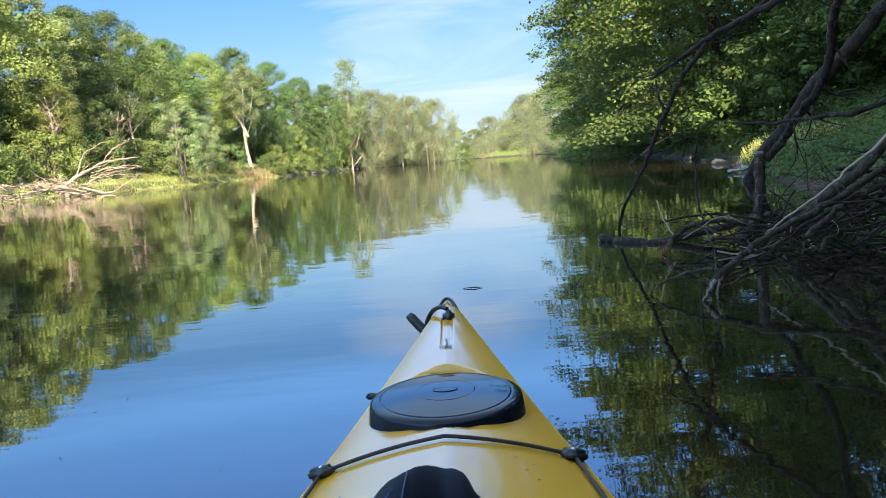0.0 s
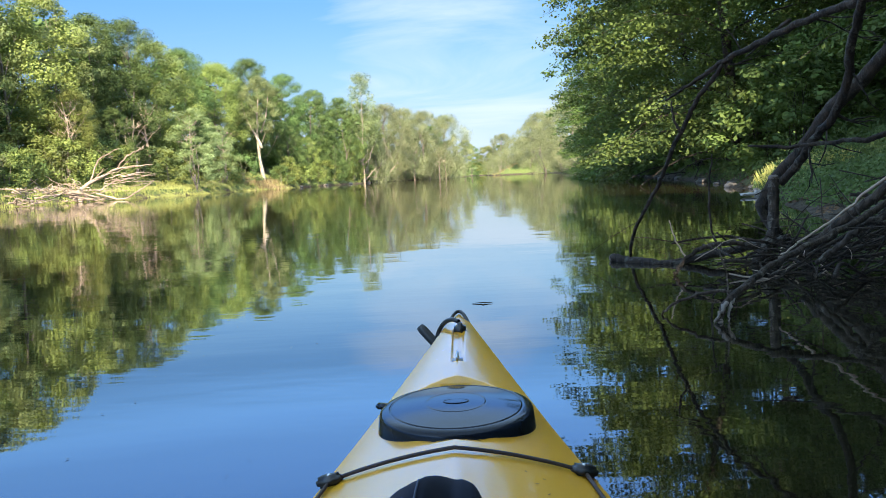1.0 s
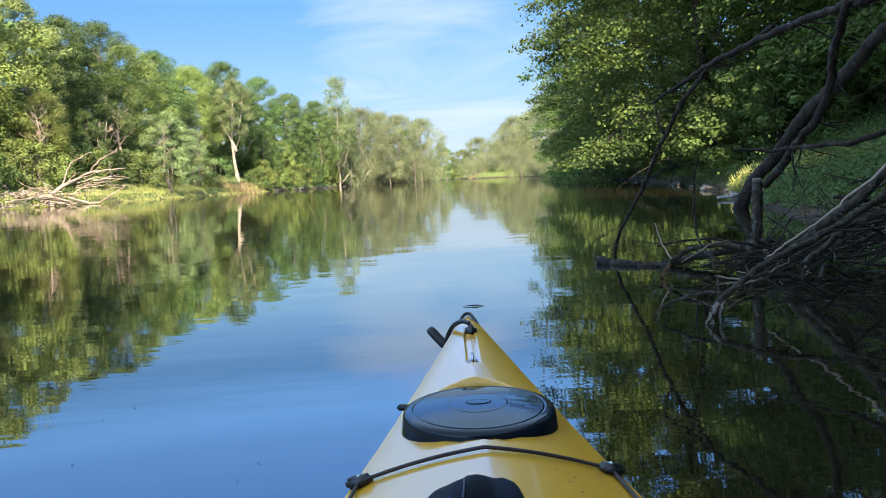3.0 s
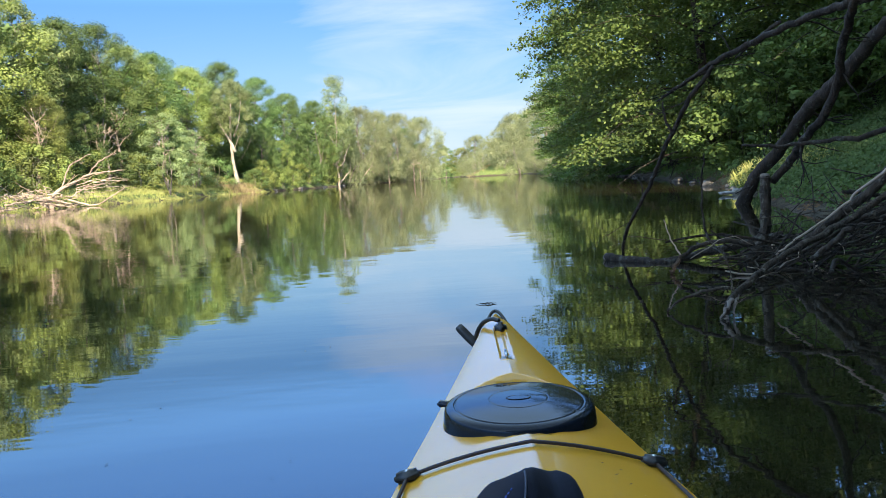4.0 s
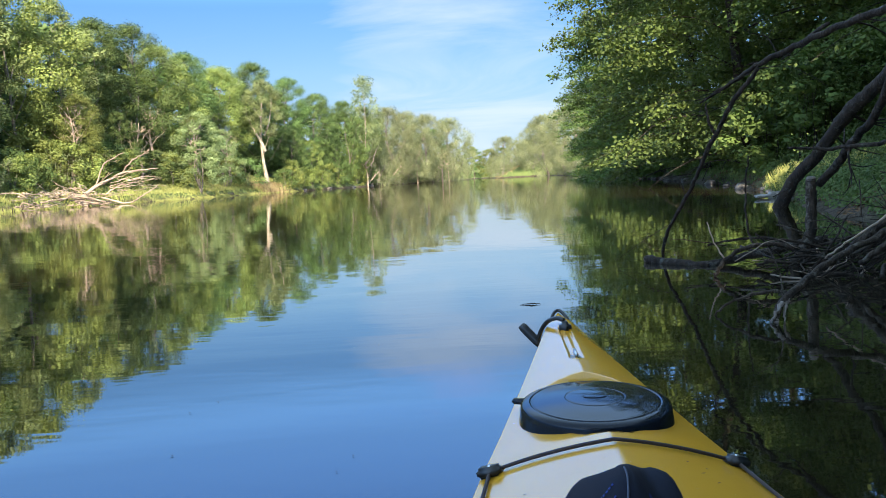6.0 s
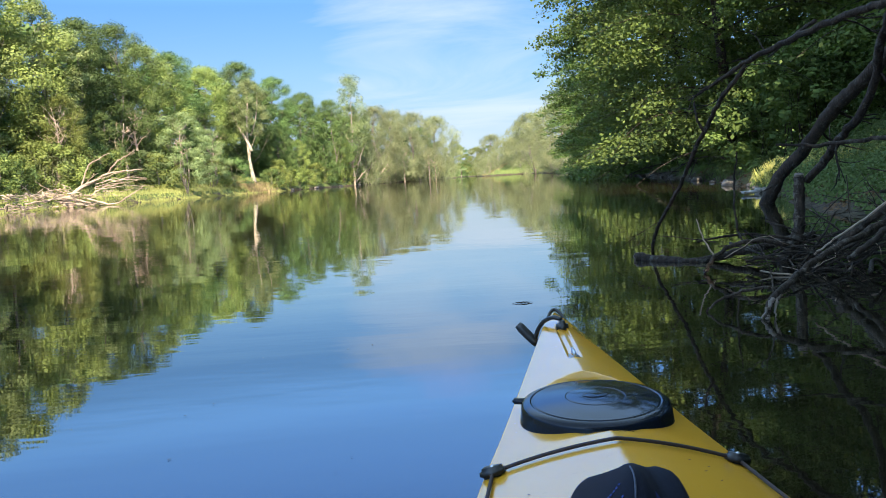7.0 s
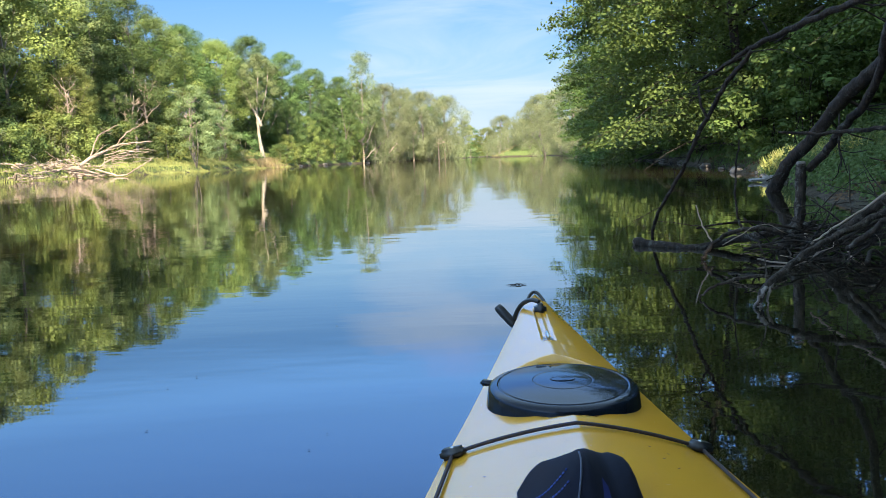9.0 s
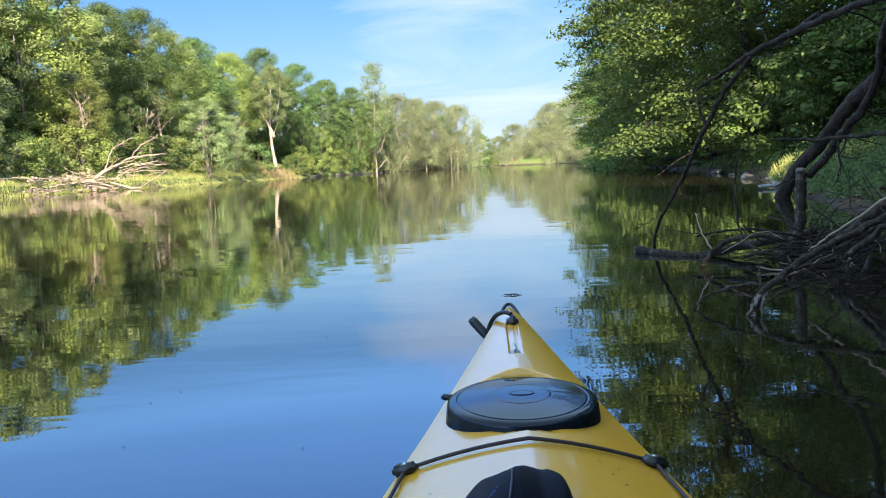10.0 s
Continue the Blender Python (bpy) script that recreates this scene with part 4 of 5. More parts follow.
# ---------------------------------------------------------------- fallen wood
def branch(name, pts, radii, mat, label, seed, category="branch", group="", kink=0.003, twigs=0, sides=8, end_mat=None, thin=0.8):
    rng = np.random.default_rng(seed)
    p = kinked(rng, pts, kink, 5)
    r = np.interp(np.linspace(0, 1, len(p)), np.linspace(0, 1, len(radii)), radii) * thin
    ob = thing(name, label, category, group)
    part("limb", Tubes().add(p, r, sides, 0.09, rng).mesh(name, mat), ob)
    for k in range(twigs):
        i = int(rng.integers(2, len(p) - 1))
        d = unit(rng.normal(size=3) + unit(p[i] - p[i - 1]) * 0.8)
        t = Tubes()
        branching(rng, t, p[i], d, rng.uniform(0.15, 0.45) * max(1.0, r[i] / 0.03), max(0.004, r[i] * 0.3), 1, 4, 0.0)
        part("twig", t.mesh("twig", mat), ob)
    if end_mat:
        d = unit(p[0] - p[1])
        t = Tubes()
        t.add([p[0] - d * 0.01, p[0] + d * 0.012], [r[0] * 1.02, r[0] * 0.86], sides, 0.08, rng)
        part("broken_end", t.mesh("broken end", end_mat), ob, "pale broken wood")
    return ob


LOGJAM = "fallen branches at the shaded bank"
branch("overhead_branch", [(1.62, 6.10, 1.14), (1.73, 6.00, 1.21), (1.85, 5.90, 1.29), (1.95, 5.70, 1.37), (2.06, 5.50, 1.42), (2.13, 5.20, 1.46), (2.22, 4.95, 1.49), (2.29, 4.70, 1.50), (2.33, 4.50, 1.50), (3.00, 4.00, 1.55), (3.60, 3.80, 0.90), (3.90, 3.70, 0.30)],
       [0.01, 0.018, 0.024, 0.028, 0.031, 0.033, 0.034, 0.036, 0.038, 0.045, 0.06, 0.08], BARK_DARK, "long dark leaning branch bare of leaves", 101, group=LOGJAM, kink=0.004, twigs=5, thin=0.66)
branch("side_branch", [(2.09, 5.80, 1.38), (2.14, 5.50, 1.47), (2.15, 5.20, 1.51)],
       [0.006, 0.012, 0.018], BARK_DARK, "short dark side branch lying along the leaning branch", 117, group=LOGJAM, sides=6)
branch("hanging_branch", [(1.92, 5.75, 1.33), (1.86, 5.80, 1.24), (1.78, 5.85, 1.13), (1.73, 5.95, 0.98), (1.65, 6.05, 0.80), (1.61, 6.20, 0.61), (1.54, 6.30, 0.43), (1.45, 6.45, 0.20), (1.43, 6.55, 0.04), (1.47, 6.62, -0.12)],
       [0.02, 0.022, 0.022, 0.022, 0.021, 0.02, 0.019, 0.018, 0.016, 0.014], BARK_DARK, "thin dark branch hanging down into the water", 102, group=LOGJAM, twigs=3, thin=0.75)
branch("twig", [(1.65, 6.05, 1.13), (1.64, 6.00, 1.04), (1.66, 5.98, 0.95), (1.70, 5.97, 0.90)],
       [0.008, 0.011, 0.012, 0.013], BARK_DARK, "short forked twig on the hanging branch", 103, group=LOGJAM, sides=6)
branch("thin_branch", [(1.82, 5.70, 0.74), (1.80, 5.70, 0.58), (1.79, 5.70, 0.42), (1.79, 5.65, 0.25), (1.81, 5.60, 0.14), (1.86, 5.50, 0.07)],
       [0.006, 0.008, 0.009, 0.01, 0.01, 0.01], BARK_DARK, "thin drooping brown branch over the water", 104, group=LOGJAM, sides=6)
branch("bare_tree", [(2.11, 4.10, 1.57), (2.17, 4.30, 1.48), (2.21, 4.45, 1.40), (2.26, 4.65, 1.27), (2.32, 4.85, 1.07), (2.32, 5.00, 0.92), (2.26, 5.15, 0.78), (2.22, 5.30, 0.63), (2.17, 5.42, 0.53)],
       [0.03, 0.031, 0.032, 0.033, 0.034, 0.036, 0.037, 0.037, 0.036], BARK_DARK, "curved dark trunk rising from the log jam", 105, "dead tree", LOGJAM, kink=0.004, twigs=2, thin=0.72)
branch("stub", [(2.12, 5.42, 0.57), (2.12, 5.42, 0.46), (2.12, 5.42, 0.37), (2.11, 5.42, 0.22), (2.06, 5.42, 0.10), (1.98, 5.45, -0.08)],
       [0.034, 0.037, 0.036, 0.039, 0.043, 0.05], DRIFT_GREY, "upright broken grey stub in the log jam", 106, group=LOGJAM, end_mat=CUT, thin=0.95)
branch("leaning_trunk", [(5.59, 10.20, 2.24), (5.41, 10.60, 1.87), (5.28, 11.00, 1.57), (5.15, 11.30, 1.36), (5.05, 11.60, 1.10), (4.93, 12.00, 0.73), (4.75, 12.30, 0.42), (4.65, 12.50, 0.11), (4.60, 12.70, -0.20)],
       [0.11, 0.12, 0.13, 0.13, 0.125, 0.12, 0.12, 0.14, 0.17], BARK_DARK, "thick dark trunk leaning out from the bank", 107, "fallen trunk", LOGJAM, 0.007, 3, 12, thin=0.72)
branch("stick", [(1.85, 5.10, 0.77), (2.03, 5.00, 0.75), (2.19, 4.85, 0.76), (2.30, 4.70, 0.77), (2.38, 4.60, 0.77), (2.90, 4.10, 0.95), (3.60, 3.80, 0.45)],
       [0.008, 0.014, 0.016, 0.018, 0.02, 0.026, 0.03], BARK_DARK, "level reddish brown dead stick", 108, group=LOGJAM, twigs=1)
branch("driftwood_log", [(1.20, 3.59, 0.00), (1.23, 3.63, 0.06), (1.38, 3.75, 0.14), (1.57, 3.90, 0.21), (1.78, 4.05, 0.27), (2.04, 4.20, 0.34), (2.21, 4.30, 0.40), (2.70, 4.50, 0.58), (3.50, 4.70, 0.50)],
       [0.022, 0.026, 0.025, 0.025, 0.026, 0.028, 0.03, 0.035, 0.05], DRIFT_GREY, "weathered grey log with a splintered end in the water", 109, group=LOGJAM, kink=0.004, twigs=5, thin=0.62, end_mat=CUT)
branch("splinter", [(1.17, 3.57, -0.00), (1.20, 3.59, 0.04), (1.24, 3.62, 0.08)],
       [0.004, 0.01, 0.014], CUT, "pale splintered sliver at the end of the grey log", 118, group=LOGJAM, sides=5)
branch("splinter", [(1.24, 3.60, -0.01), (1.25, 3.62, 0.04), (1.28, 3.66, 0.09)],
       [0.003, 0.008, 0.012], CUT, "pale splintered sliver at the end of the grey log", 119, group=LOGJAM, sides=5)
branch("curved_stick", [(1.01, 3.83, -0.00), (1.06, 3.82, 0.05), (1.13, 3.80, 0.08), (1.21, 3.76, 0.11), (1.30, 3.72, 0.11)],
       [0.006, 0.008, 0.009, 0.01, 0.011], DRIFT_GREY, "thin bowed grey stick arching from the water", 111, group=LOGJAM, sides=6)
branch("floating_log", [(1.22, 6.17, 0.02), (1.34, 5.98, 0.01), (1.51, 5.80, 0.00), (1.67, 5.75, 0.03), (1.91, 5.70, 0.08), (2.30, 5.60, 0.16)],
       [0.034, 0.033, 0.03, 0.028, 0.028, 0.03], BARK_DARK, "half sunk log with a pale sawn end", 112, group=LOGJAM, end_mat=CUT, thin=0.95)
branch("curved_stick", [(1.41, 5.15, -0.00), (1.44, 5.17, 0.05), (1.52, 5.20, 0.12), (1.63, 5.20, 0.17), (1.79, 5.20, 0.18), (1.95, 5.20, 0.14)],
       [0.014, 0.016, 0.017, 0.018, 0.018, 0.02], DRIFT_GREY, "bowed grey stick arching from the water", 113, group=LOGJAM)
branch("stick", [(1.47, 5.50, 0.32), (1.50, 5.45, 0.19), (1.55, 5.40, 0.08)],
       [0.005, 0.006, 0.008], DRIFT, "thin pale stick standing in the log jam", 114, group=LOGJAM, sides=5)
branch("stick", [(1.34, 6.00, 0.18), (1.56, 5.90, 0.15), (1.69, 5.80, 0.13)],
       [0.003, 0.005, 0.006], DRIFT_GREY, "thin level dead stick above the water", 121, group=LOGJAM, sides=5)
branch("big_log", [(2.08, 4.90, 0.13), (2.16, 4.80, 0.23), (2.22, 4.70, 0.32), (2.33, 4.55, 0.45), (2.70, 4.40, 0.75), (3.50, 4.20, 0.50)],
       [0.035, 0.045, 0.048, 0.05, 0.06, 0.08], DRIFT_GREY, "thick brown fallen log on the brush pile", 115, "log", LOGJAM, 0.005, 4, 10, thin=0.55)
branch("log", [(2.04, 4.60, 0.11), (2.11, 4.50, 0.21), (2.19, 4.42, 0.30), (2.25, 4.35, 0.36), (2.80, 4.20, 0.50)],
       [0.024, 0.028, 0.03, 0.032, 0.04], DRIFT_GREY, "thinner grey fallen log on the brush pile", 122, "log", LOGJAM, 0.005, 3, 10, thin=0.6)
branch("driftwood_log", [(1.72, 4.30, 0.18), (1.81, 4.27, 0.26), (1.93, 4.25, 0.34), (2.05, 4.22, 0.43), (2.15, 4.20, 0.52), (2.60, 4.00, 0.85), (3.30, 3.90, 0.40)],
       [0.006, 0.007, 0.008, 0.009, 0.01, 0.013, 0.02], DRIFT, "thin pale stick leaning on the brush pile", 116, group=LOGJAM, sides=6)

rng = np.random.default_rng(120)
for i in range(125):
    k = rng.uniform(0, 1)
    c = np.array([1.85 + 2.0 * k + rng.normal() * 0.2, 5.20 + rng.normal() * 0.35 - 0.2 * k, 0.01 + abs(rng.normal()) * 0.06 + 0.16 * k])
    a = rng.normal(0.2, 0.8) + (math.pi if rng.uniform() < 0.5 else 0)
    ln = rng.uniform(0.25, 0.85)
    d = np.array([math.cos(a), math.sin(a), rng.normal() * 0.16]) * ln
    r = rng.choice([0.0025, 0.004, 0.006, 0.009, 0.013], p=[0.28, 0.28, 0.22, 0.14, 0.08])
    pts = [c - d / 2 - [0, 0, 0.04], c + rng.normal(size=3) * 0.05, c + d / 2]
    p = kinked(rng, pts, 0.005, 4)
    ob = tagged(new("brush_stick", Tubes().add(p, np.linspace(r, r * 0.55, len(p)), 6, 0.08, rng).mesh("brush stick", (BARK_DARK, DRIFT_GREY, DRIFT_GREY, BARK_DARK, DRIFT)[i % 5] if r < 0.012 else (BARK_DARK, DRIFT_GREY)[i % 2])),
                "dead stick tangled in the brush pile", "stick", "sticks of the brush pile")

for i in range(150):
    k = rng.uniform(0, 1)
    c = np.array([1.95 + 1.5 * k, 5.2 - 0.6 * k + rng.normal() * 0.25, 0.07 + 0.46 * k + rng.normal() * 0.09 - 0.04])
    d = unit(np.array([1.0, -0.3, 0.30]) + rng.normal(size=3) * 0.42) * rng.uniform(0.35, 1.15)
    r = rng.choice([0.0025, 0.004, 0.006, 0.010])
    p = kinked(rng, [c - d / 2, c + rng.normal(size=3) * 0.03, c + d / 2], 0.004, 4)
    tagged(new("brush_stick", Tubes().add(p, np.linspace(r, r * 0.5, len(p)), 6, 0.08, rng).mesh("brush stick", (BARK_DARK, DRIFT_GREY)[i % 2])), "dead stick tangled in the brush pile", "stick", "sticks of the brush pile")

# a green sprig that grows through the pile
sprig = thing("sprig", "small green leafy sprig growing through the brush pile", "plant")
stem = bend([(0, 0, -0.2), (0.02, -0.01, 0.05), (0.0, 0.02, 0.2), (0.03, 0.0, 0.36)], 4)
part("stem", Tubes().add(stem, np.linspace(0.004, 0.0015, len(stem)), 6).mesh("sprig stem", BARK), sprig)
at = stem[rng.integers(4, len(stem), 34)] + rng.normal(size=(34, 3)) * [0.055, 0.055, 0.03]
part("leaves", quads_mesh("sprig leaves", leaf_quads(rng, at, unit(np.array([-0.2, -0.4, 0.8]) + rng.normal(size=(34, 3)) * 0.4), 0.06, 0.6), IVY), sprig)
sprig.matrix_basis = pose(2.72, 4.75, 0.26)

branch("fallen_branch", [(10.6, 34.5, 0.0), (11.4, 35.2, 0.5), (12.4, 36.0, 1.0), (13.8, 37.0, 1.5)], [0.05, 0.07, 0.09, 0.1], BARK_DARK, "dark fallen branch reaching into the water", 131, twigs=3)
branch("fallen_branch", [(9.3, 33.0, -0.1), (9.9, 33.4, 0.9), (10.6, 33.2, 1.9), (10.9, 33.6, 2.5)], [0.02, 0.03, 0.04, 0.04], DRIFT_GREY, "thin pale dead branch leaning on the bank", 132, twigs=3)

# driftwood of the sunny bank
SUNNY_WOOD = "bleached driftwood"
for i, (pts, r) in enumerate((
        ([(-33.5, 71.6, 0.4), (-31.1, 72.6, 2.0), (-29.4, 73.4, 2.8), (-26.9, 74.3, 3.0)], (0.28, 0.20, 0.14, 0.05)),
        ([(-31.8, 72.4, 1.6), (-31.2, 72.6, 3.3), (-30.6, 72.9, 3.9), (-29.4, 73.3, 4.5)], (0.13, 0.10, 0.08, 0.04)),
        ([(-29.9, 73.2, 2.6), (-28.6, 73.6, 4.0), (-27.5, 74.1, 4.5)], (0.10, 0.08, 0.04)),
        ([(-31.2, 72.0, 0.7), (-29.1, 72.4, 0.15), (-27.6, 72.6, 0.8), (-26.4, 72.9, 1.6)], (0.15, 0.12, 0.09, 0.04)),
        ([(-31.0, 72.3, 0.9), (-29.9, 72.7, 1.6), (-28.6, 73.2, 1.9)], (0.12, 0.09, 0.05)),
        ([(-36.4, 70.1, 0.3), (-33.7, 71.0, 0.5), (-31.3, 71.6, 0.2)], (0.20, 0.22, 0.16)),
        ([(-35.6, 70.0, 0.8), (-33.2, 71.0, 1.0), (-30.7, 71.6, 0.3)], (0.16, 0.18, 0.12)))):
    branch("driftwood", pts, r, DRIFT, "bleached bare driftwood limb on the sunny bank", 140 + i, "driftwood", SUNNY_WOOD, 0.04, 6, thin=0.62)
rng = np.random.default_rng(150)
for i in range(110):
    y = rng.uniform(61.5, 75.5)
    x = float(np.interp(y, LEFT_Y, LEFT_X)) + rng.uniform(-1.6, 0.5)
    c = np.array([x, y, max(0.05, float(ground_z(x, y))) + abs(rng.normal()) * 0.22])
    a = rng.normal(1.2, 0.6)
    ln = rng.uniform(0.9, 2.8)
    d = np.array([math.cos(a), math.sin(a), rng.normal() * 0.2]) * ln
    p = kinked(rng, [c - d / 2, c + rng.normal(size=3) * 0.12, c + d / 2], 0.04, 3)
    tagged(new("driftwood_stick", Tubes().add(p, np.linspace(0.07, 0.03, len(p)) * rng.uniform(0.5, 1.4), 6).mesh("driftwood stick", DRIFT)), "bleached stick in the driftwood heap", "driftwood", SUNNY_WOOD)

# the heap's high middle and the fan of bare twigs on the fallen limb
for i in range(60):
    c = np.array([-33.6 + rng.normal() * 0.9, 71.2 + rng.normal() * 1.4, 0.9 + abs(rng.normal()) * 0.35])
    a = rng.normal(0.5, 0.9)
    d = np.array([math.cos(a), math.sin(a) * 0.6, rng.normal() * 0.35]) * rng.uniform(0.8, 2.0)
    p = kinked(rng, [c - d / 2, c + rng.normal(size=3) * 0.1, c + d / 2], 0.03, 3)
    tagged(new("driftwood_stick", Tubes().add(p, np.linspace(0.045, 0.02, len(p)) * rng.uniform(0.5, 1.3), 6).mesh("driftwood stick", (DRIFT, BARK_DEAD, BARK)[i % 3])), "weathered brown stick in the driftwood heap", "driftwood", SUNNY_WOOD)
for i in range(26):
    c = np.array([-31.2 + 3.2 * rng.uniform(), 72.5 + rng.normal() * 0.3, 1.0 + 1.3 * rng.uniform()])
    e = c + np.array([rng.uniform(0.8, 2.4), rng.uniform(0.1, 0.8), rng.uniform(-0.25, 0.6)])
    p = kinked(rng, [c, (c + e) / 2 + rng.normal(size=3) * 0.12, e], 0.03, 3)
    tagged(new("driftwood_twig", Tubes().add(p, np.linspace(0.028, 0.008, len(p)), 5).mesh("driftwood twig", (DRIFT, BARK_DEAD)[i % 2])), "thin bare twig of the fallen bleached limb", "driftwood", SUNNY_WOOD)
for i, (pts, r) in enumerate((
        ([(-18.6, 168.5, 0.2), (-17.9, 168.0, 2.6), (-17.0, 167.6, 5.6), (-15.8, 167.2, 8.2)], (0.22, 0.20, 0.15, 0.06)),
        ([(-18.9, 169.0, 0.2), (-18.8, 168.6, 2.2), (-18.4, 168.3, 5.0)], (0.18, 0.15, 0.07)))):
    branch("leaning_trunk", pts, r, BARK_PALE, "pale bare trunk leaning out over the water", 190 + i, "dead trunk", "leaning trunks of the sunny bank", 0.05, 3)

# bare stems that bow out from under the willows
rng = np.random.default_rng(210)
for i in range(16):
    y = 166 + 3.6 * i + rng.uniform(-1.2, 1.2)
    x = float(np.interp(y, LEFT_Y, LEFT_X))
    out, up = rng.uniform(0.8, 3.2), rng.uniform(1.5, 5.0)
    branch("leaning_trunk", [(x - 0.6, y, 0.1), (x + 0.2 * out, y - 0.4, 0.35 * up), (x + 0.65 * out, y - 0.8, 0.75 * up), (x + out, y - 1.0, up)], (0.22, 0.18, 0.13, 0.06),
           (BARK_PALE, BARK_DEAD, BARK)[i % 3], "bare bowed willow stem over the water", 211 + i, "dead trunk", "leaning trunks of the sunny bank", 0.06, 3)

# floating twig with a leaf
branch("floating_twig", [(0.15, 4.42, 0.002), (0.19, 4.425, 0.005), (0.22, 4.42, 0.006), (0.26, 4.42, 0.002)], [0.001, 0.004, 0.005, 0.001], BARK_DARK, "small dark twig floating on the river", 170, "twig", kink=0.001, twigs=0, sides=6)


# ---------------------------------------------------------------- the kayak
U = [0, 0.04, 0.10, 0.20, 0.355, 0.50, 0.65, 0.80, 1.0, 1.4, 2.0, 2.6, 3.3, 4.0, 4.35, 4.45]
HALF = [0.010, 0.026, 0.042, 0.066, 0.103, 0.137, 0.173, 0.212, 0.250, 0.285, 0.300, 0.285, 0.215, 0.095, 0.03, 0.008]
EDGE = [0.332, 0.326, 0.314, 0.298, 0.273, 0.252, 0.230, 0.208, 0.195, 0.188, 0.185, 0.185, 0.200, 0.240, 0.275, 0.285]
RIDGE = [0.340, 0.336, 0.330, 0.322, 0.308, 0.294, 0.280, 0.269, 0.264, 0.272, 0.280, 0.250, 0.245, 0.265, 0.285, 0.290]
KEEL = [0.300, 0.200, 0.120, 0.040, -0.040, -0.075, -0.09, -0.10, -0.105, -0.11, -0.11, -0.11, -0.10, -0.04, 0.12, 0.24]
HATCH = (0.622, 0.261)   # its place behind the bow, and the height of the seat


def line_at(table, u):
    return np.interp(u, U, table)


def deck_z(u, v):
    w = line_at(HALF, u)
    k = np.clip(np.abs(v) / w, 0, 1)
    crease = 0.58 * k + 0.42 * k * k
    z = line_at(RIDGE, u) - (line_at(RIDGE, u) - line_at(EDGE, u)) * (crease + 0.0)
    z = z - 0.005 * step((0.014 - np.abs(v)) / 0.004) * step((u - 0.105) / 0.02) * step((0.372 - u) / 0.012)
    r = np.hypot((u - HATCH[0]), v)
    s = step((0.149 - r) / 0.010)
    return z * (1 - s) + np.minimum(HATCH[1], z) * s


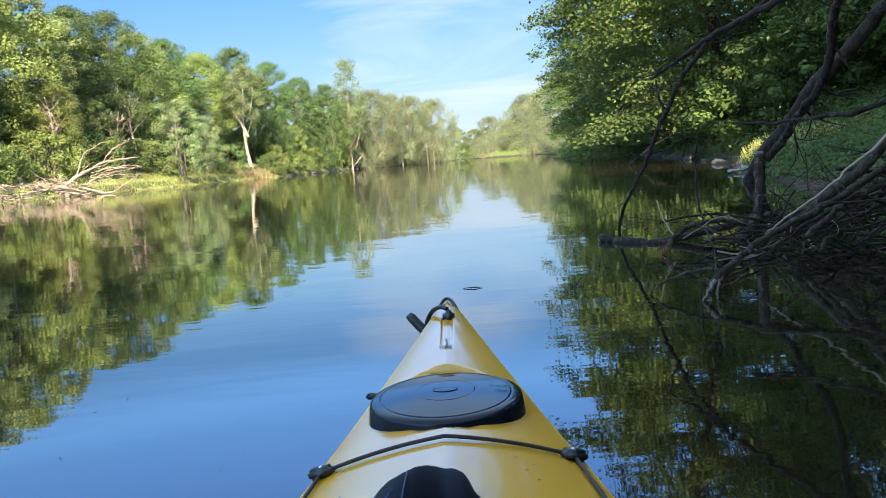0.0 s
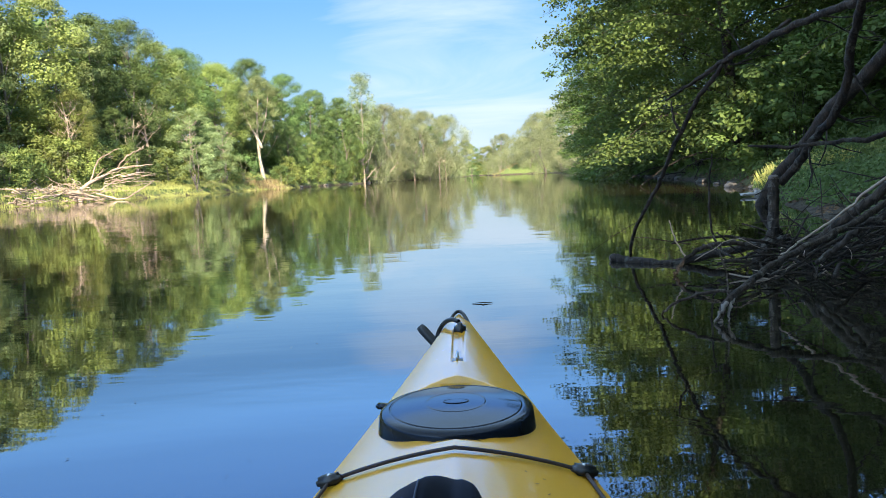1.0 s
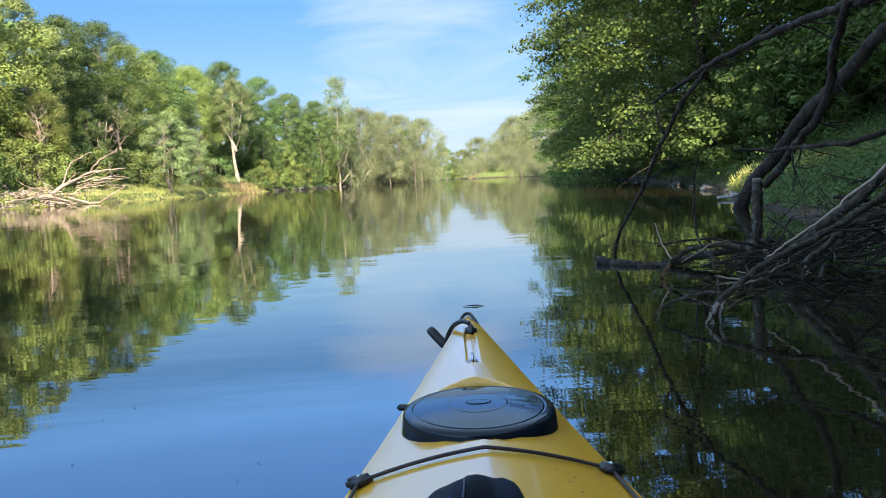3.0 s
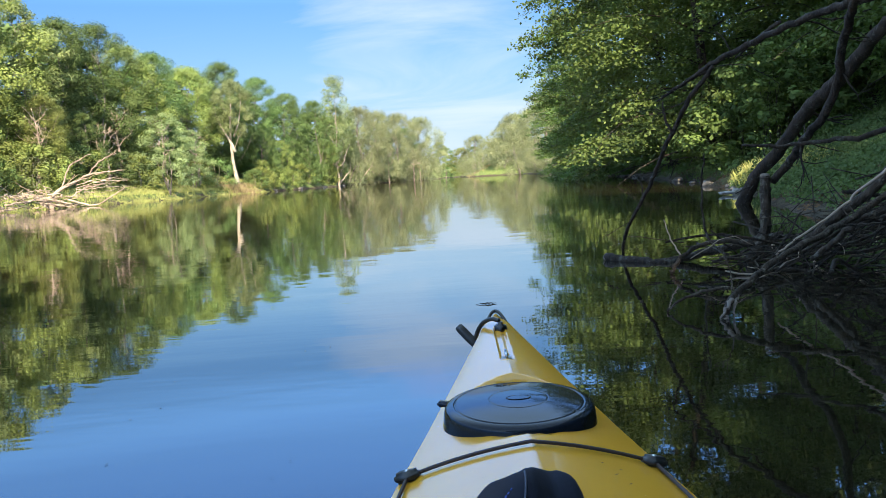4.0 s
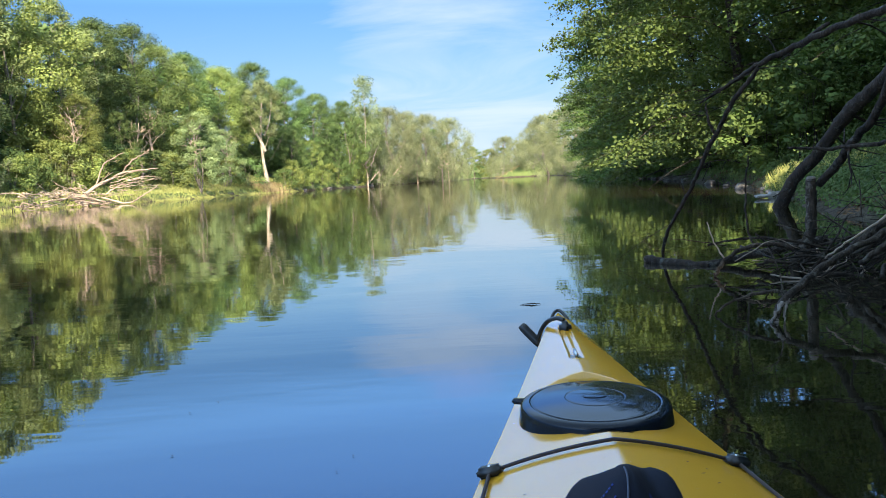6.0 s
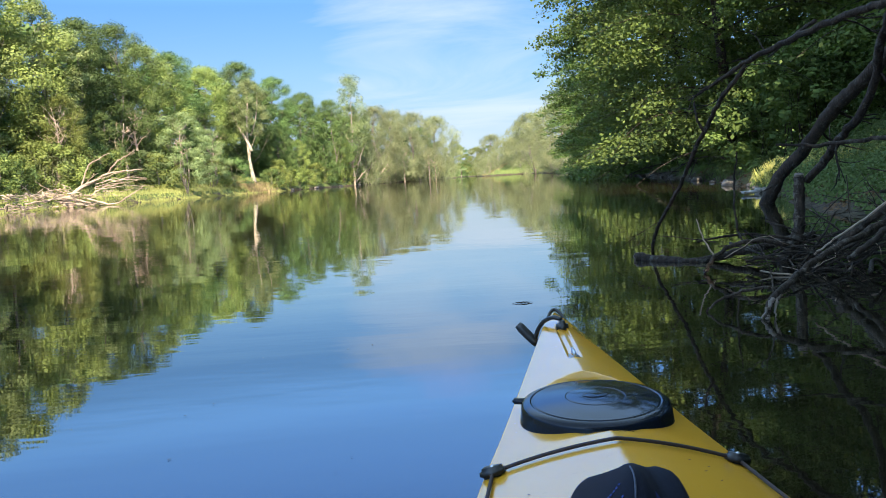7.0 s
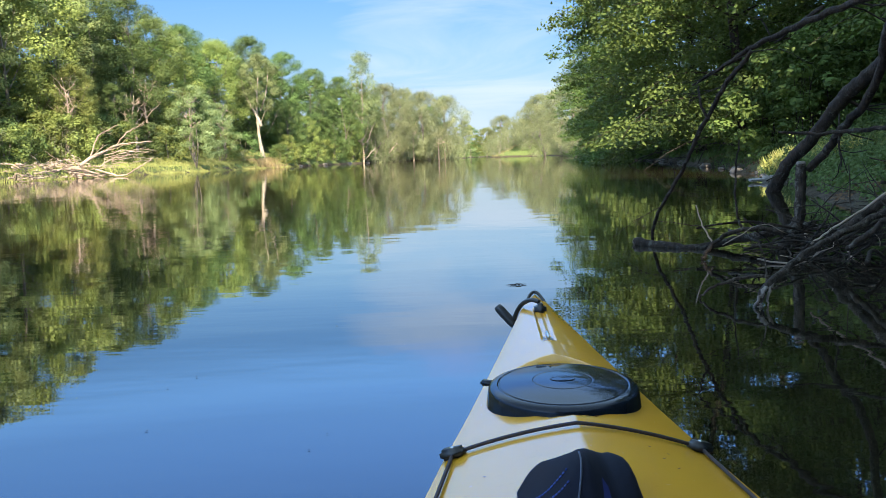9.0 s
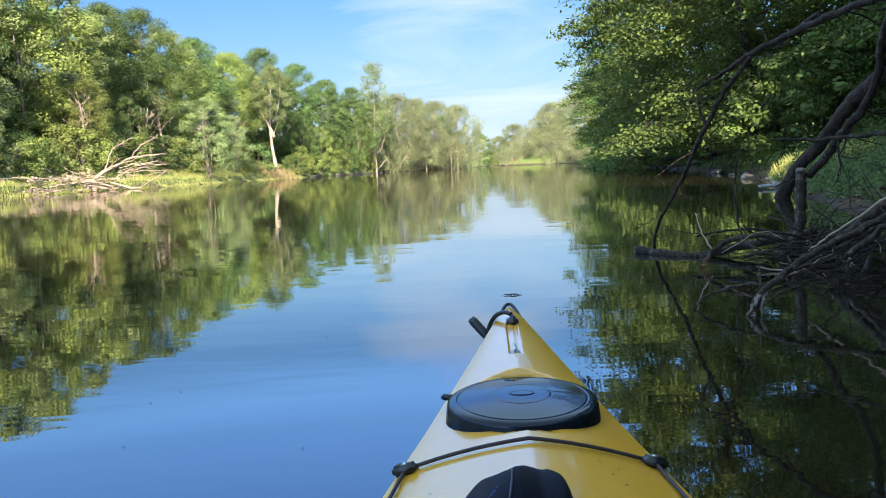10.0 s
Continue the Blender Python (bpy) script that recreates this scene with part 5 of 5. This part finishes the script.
def build_kayak():
    ob = thing("kayak", "yellow touring kayak with a glossy deck afloat on the river", "kayak")
    us = np.concatenate([np.linspace(0, 0.9, 110), np.linspace(0.9, 4.45, 60)[1:]])
    vs = np.linspace(-1, 1, 57)
    # deck with the cockpit left open
    v, f = [], []
    for u in us:
        w = float(line_at(HALF, u))
        for t in vs:
            v.append((t * w, -u, float(deck_z(u, t * w))))
    n = len(vs)
    for i in range(len(us) - 1):
        for j in range(n - 1):
            um, vm = (us[i] + us[i + 1]) / 2, (vs[j] + vs[j + 1]) / 2 * line_at(HALF, us[i])
            if ((um - 1.98) / 0.46) ** 2 + (vm / 0.205) ** 2 < 1:
                continue
            f.append((i * n + j, (i + 1) * n + j, (i + 1) * n + j + 1, i * n + j + 1))
    part("deck", mesh_of("deck", v, f, GELCOAT), ob, "glossy yellow deck with a centre crease")
    # hull
    v, f = [], []
    prof = np.linspace(0, math.pi, 21)
    for u in us:
        w, e, k = (float(line_at(q, u)) for q in (HALF, EDGE, KEEL))
        for a in prof:
            s = math.sin(a)
            v.append((-math.cos(a) * w * (1.0 + 0.03 * s), -u, e - (e - k) * s ** 0.8))
    n = len(prof)
    for i in range(len(us) - 1):
        for j in range(n - 1):
            f.append((i * n + j, i * n + j + 1, (i + 1) * n + j + 1, (i + 1) * n + j))
    part("hull", mesh_of("hull", v, f, GELCOAT), ob)
    # seam along the sheer
    for side in (-1, 1):
        line = [(side * float(line_at(HALF, u)) * 1.005, -u, float(line_at(EDGE, u)) - 0.004) for u in np.linspace(0.01, 4.44, 120)]
        part("seam", Tubes().add(line, [0.003] * 120, 8).mesh("seam", GELCOAT), ob)
    # cockpit rim
    ring = [(0.205 * math.cos(a), -1.98 + 0.46 * math.sin(a), float(deck_z(1.98 - 0.46 * math.sin(a), 0.205 * math.cos(a))) + 0.012) for a in np.linspace(0, 2 * math.pi, 49)]
    part("cockpit_rim", Tubes().add(ring, [0.016] * 49, 8).mesh("cockpit rim", BLACK_PLASTIC), ob)

    # hatch cover
    def spun(name, prof, mat, parent, seg=72, label=""):
        vv, ff = [], []
        m = len(prof)
        for k in range(seg):
            a = 2 * math.pi * k / seg
            for r, z in prof:
                vv.append((r * 0.99 * math.cos(a), r * math.sin(a) - HATCH[0], HATCH[1] + z - 0.006 + 0.045 * r * math.sin(a)))
        for k in range(seg):
            for i in range(m - 1):
                a, b = k * m + i, ((k + 1) % seg) * m + i
                ff.append((a, b, b + 1, a + 1))
        return part(name, mesh_of(name, vv, ff, mat), parent, label)

    cover = spun("hatch_cover", [(0.1425, -0.034), (0.142, -0.024), (0.1405, -0.010), (0.138, 0.008), (0.1365, 0.018), (0.1355, 0.0205), (0.1335, 0.0226), (0.131, 0.0240), (0.127, 0.0254), (0.121, 0.0266), (0.1195, 0.0267), (0.1186, 0.0256), (0.1168, 0.0256), (0.1158, 0.0270), (0.1145, 0.0272), (0.1125, 0.0274), (0.110, 0.0276),
                                 (0.095, 0.0297), (0.070, 0.0320), (0.056, 0.0330), (0.0548, 0.0331), (0.0540, 0.0327), (0.0528, 0.0327), (0.0520, 0.0333), (0.0508, 0.0334), (0.048, 0.0336), (0.025, 0.0345), (0.0005, 0.0348)], BLACK_RUBBER, ob, label="round black rubber hatch cover")
    oval = [(0.022 * math.cos(a), 0.013 * math.sin(a) - HATCH[0], HATCH[1] + 0.0284) for a in np.linspace(0, 2 * math.pi, 33)]
    part("emblem", Tubes().add(oval, [0.0011] * 33, 6).mesh("emblem", BLACK_RUBBER), cover, "raised plain oval emblem")

    def block(name, mat, parent, loc, size, turn=0.0, tilt=0.0, label="", bev=0.3):
        bm = bmesh.new()
        bmesh.ops.create_cube(bm, size=1.0, matrix=Matrix.Diagonal((*size, 1)))
        bmesh.ops.bevel(bm, geom=bm.edges[:], offset=min(size) * bev, segments=3, affect="EDGES")
        bmesh.ops.transform(bm, matrix=pose(*loc, 0, tilt, turn), verts=bm.verts)
        me = bpy.data.meshes.new(name)
        bm.to_mesh(me)
        bm.free()
        me.materials.append(mat)
        me.polygons.foreach_set("use_smooth", [True] * len(me.polygons))
        return part(name, me, parent, label)

    block("pull_tab", BLACK_RUBBER, cover, (-0.131, -HATCH[0] + 0.052, HATCH[1] + 0.010), (0.034, 0.016, 0.010), 158, 0, "small pull tab")
    block("front_tab", BLACK_RUBBER, cover, (0.0, -HATCH[0] + 0.129, HATCH[1] + 0.020), (0.004, 0.010, 0.004))

    # elastic deck line and its fittings
    fit_u, fit_v = 0.80, 0.198
    over = [(t * fit_v, -(fit_u + 0.026 * (1 - abs(t))), float(deck_z(fit_u + 0.026 * (1 - abs(t)), t * fit_v)) + 0.006) for t in np.linspace(-1, 1, 41)]
    part("deck_line", Tubes().add(over, [0.0031] * 41, 8).mesh("deck line", CORD), ob, "dark elastic cord across the deck")
    for side in (-1, 1):
        aft = [(side * (fit_v + 0.06 * t), -(fit_u + 0.42 * t), float(deck_z(fit_u + 0.42 * t, side * (fit_v + 0.06 * t))) + 0.006) for t in np.linspace(0, 1, 16)]
        part("deck_line", Tubes().add(aft, [0.0031] * 16, 8).mesh("deck line", CORD), ob, "dark elastic cord along the deck")
        z = float(deck_z(fit_u, side * fit_v))
        fitting = block("deck_fitting", BLACK_PLASTIC, ob, (side * fit_v, -fit_u, z + 0.007), (0.042, 0.026, 0.018), side * 24, side * 16, "black plastic cord fitting")
        block("fitting_bolt", STEEL, fitting, (side * fit_v, -fit_u, z + 0.016), (0.008, 0.008, 0.004))

    # fore deck: recess, slotted plate, carry cord and toggle
    block("slotted_plate", CLEAR_GREY, ob, (0, -0.355, float(line_at(RIDGE, 0.355)) - 0.007), (0.024, 0.040, 0.005), 0, 0, "pale grey slotted plate")
    block("pin", STEEL, ob, (0, -0.345, float(line_at(RIDGE, 0.345)) + 0.001), (0.005, 0.050, 0.012), 0, 0, "steel pin")
    block("recess_block", BLACK_PLASTIC, ob, (0.004, -0.125, float(line_at(RIDGE, 0.125)) - 0.004), (0.028, 0.040, 0.032), 0, 0, "black cord guide in the bow recess")
    cord = bend([(0.002, -0.12, 0.342), (-0.014, -0.105, 0.345), (-0.034, -0.08, 0.333), (-0.048, -0.06, 0.310), (-0.057, -0.05, 0.282)], 6)
    part("carry_cord", Tubes().add(cord, [0.0055] * len(cord), 8).mesh("carry cord", BLACK_PLASTIC), ob, "black carry cord")
    part("toggle", Tubes().add(bend([(-0.096, -0.03, 0.318), (-0.076, -0.04, 0.296), (-0.052, -0.052, 0.271)], 4), [0.0095, 0.0112, 0.0115, 0.0115, 0.0115, 0.0115, 0.0115, 0.011, 0.0095], 14).mesh("toggle", BLACK_PLASTIC), ob, "black carry toggle")
    loop = bend([(-0.022, -0.035, 0.318), (-0.014, -0.012, 0.338), (0.0, 0.004, 0.346), (0.014, -0.012, 0.338), (0.030, -0.05, 0.312)], 5)
    part("bow_trim", Tubes().add(loop, [0.0042] * len(loop), 8).mesh("bow trim", BLACK_PLASTIC), ob, "black trim line over the bow")
    ob.matrix_basis = pose(0.092, 2.096, 0.0, 0, 0, -0.77)
    return ob


build_kayak()


def build_cap():
    """A crumpled stitched cloth cap on the deck."""
    ob = thing("cloth_cap", "crumpled navy cloth cap with blue stitching on the deck", "cap")
    nu, nv = 33, 25

    def shell(a, b):
        # a across, b from the foot over the fold
        x = (a - 0.5) * 0.156 - 0.014
        peak = 0.062 * float(np.interp(a, (0, 0.1, 0.25, 0.4, 0.5, 0.55, 0.63, 0.70, 0.74, 0.77, 0.89, 0.93, 1), (0, 0.24, 0.62, 0.90, 1, 0.96, 0.76, 0.60, 0.57, 0.63, 0.64, 0.52, 0)))
        fold = math.sin(math.pi * b)
        z = peak * fold ** 0.7 + 0.004 * math.sin(14 * a + 5 * b)
        y = (b - 0.5) * 0.22 * (1 - 0.55 * abs(2 * a - 1) ** 3) - 0.05 * fold * math.exp(-((a - 0.3) / 0.25) ** 2) + 0.008 * math.sin(9 * a)
        return x, y, z

    v, f = [], []
    for j in range(nv):
        for i in range(nu):
            x, y, z = shell(i / (nu - 1), j / (nv - 1))
            u = 1.075 - y
            v.append((x, -u, float(deck_z(u, x)) + 0.004 + z))
    for j in range(nv - 1):
        for i in range(nu - 1):
            f.append((j * nu + i, j * nu + i + 1, (j + 1) * nu + i + 1, (j + 1) * nu + i))
    part("cloth", mesh_of("cloth", v, f, NAVY), ob)

    def over(a, b, up=0.003):
        x, y, z = shell(a, b)
        return (x, y - 1.075, float(deck_z(1.075 - y, x)) + 0.004 + z + up)

    part("binding", Tubes().add([over(0.47 - 0.10 * t * t, 0.52 - 0.5 * t) for t in np.linspace(0, 1, 16)], [0.0013] * 16, 6).mesh("binding", NAVY_EDGE), ob, "grey blue seam binding")
    part("lining", mesh_of("lining", [over(0.60, 0.06), over(0.68, 0.06), over(0.665, 0.22), over(0.62, 0.26)], [(0, 1, 2, 3)], BLUE_CLOTH), ob, "blue lining")
    for row in (0.12, 0.27, 0.40):
        for k in range(13):
            a = 0.08 + 0.022 * k
            b = row + 0.004 * k
            part("stitch", Tubes().add([over(a, b, 0.002), over(a + 0.012, b + 0.002, 0.002)], [0.0011, 0.0011], 5).mesh("stitch", BLUE_THREAD), ob, "")
    ob.matrix_basis = pose(0.092, 2.096, 0.0, 0, 0, -0.77) @ Matrix.Translation((-0.016, 0, 0))
    return ob


build_cap()

# bits of bark and leaf on the deck
rng = np.random.default_rng(200)
deck_to_world = pose(0.092, 2.096, 0.0, 0, 0, -0.77)
for u, v in ((0.86, 0.105), (0.90, 0.118), (0.93, 0.132), (0.875, 0.13), (0.795, -0.085), (0.80, -0.075), (0.93, -0.15), (0.55, 0.07)):
    c = np.array([v, -u, float(deck_z(u, v)) + 0.0012])
    q = leaf_quads(rng, c[None], np.array([[0.0, 0.0, 1.0]]), 0.009, 0.5, 0.06)
    bit = tagged(new("bark_bit", quads_mesh("bark bit", q, LITTER)), "tiny dark bit of bark lying on the yellow deck", "debris", "bits on the deck")
    bit.matrix_basis = deck_to_world

# specks adrift on the water
for k in range(16):
    c = np.array([[rng.uniform(-1.5, -0.35), rng.uniform(1.9, 4.6), 0.003]])
    q = leaf_quads(rng, c, np.array([[0.0, 0.0, 1.0]]), 0.011, 0.5, 0.05)
    tagged(new("floating_bit", quads_mesh("floating bit", q, LITTER)), "tiny dark speck of bark adrift on the water", "debris", "bits adrift")
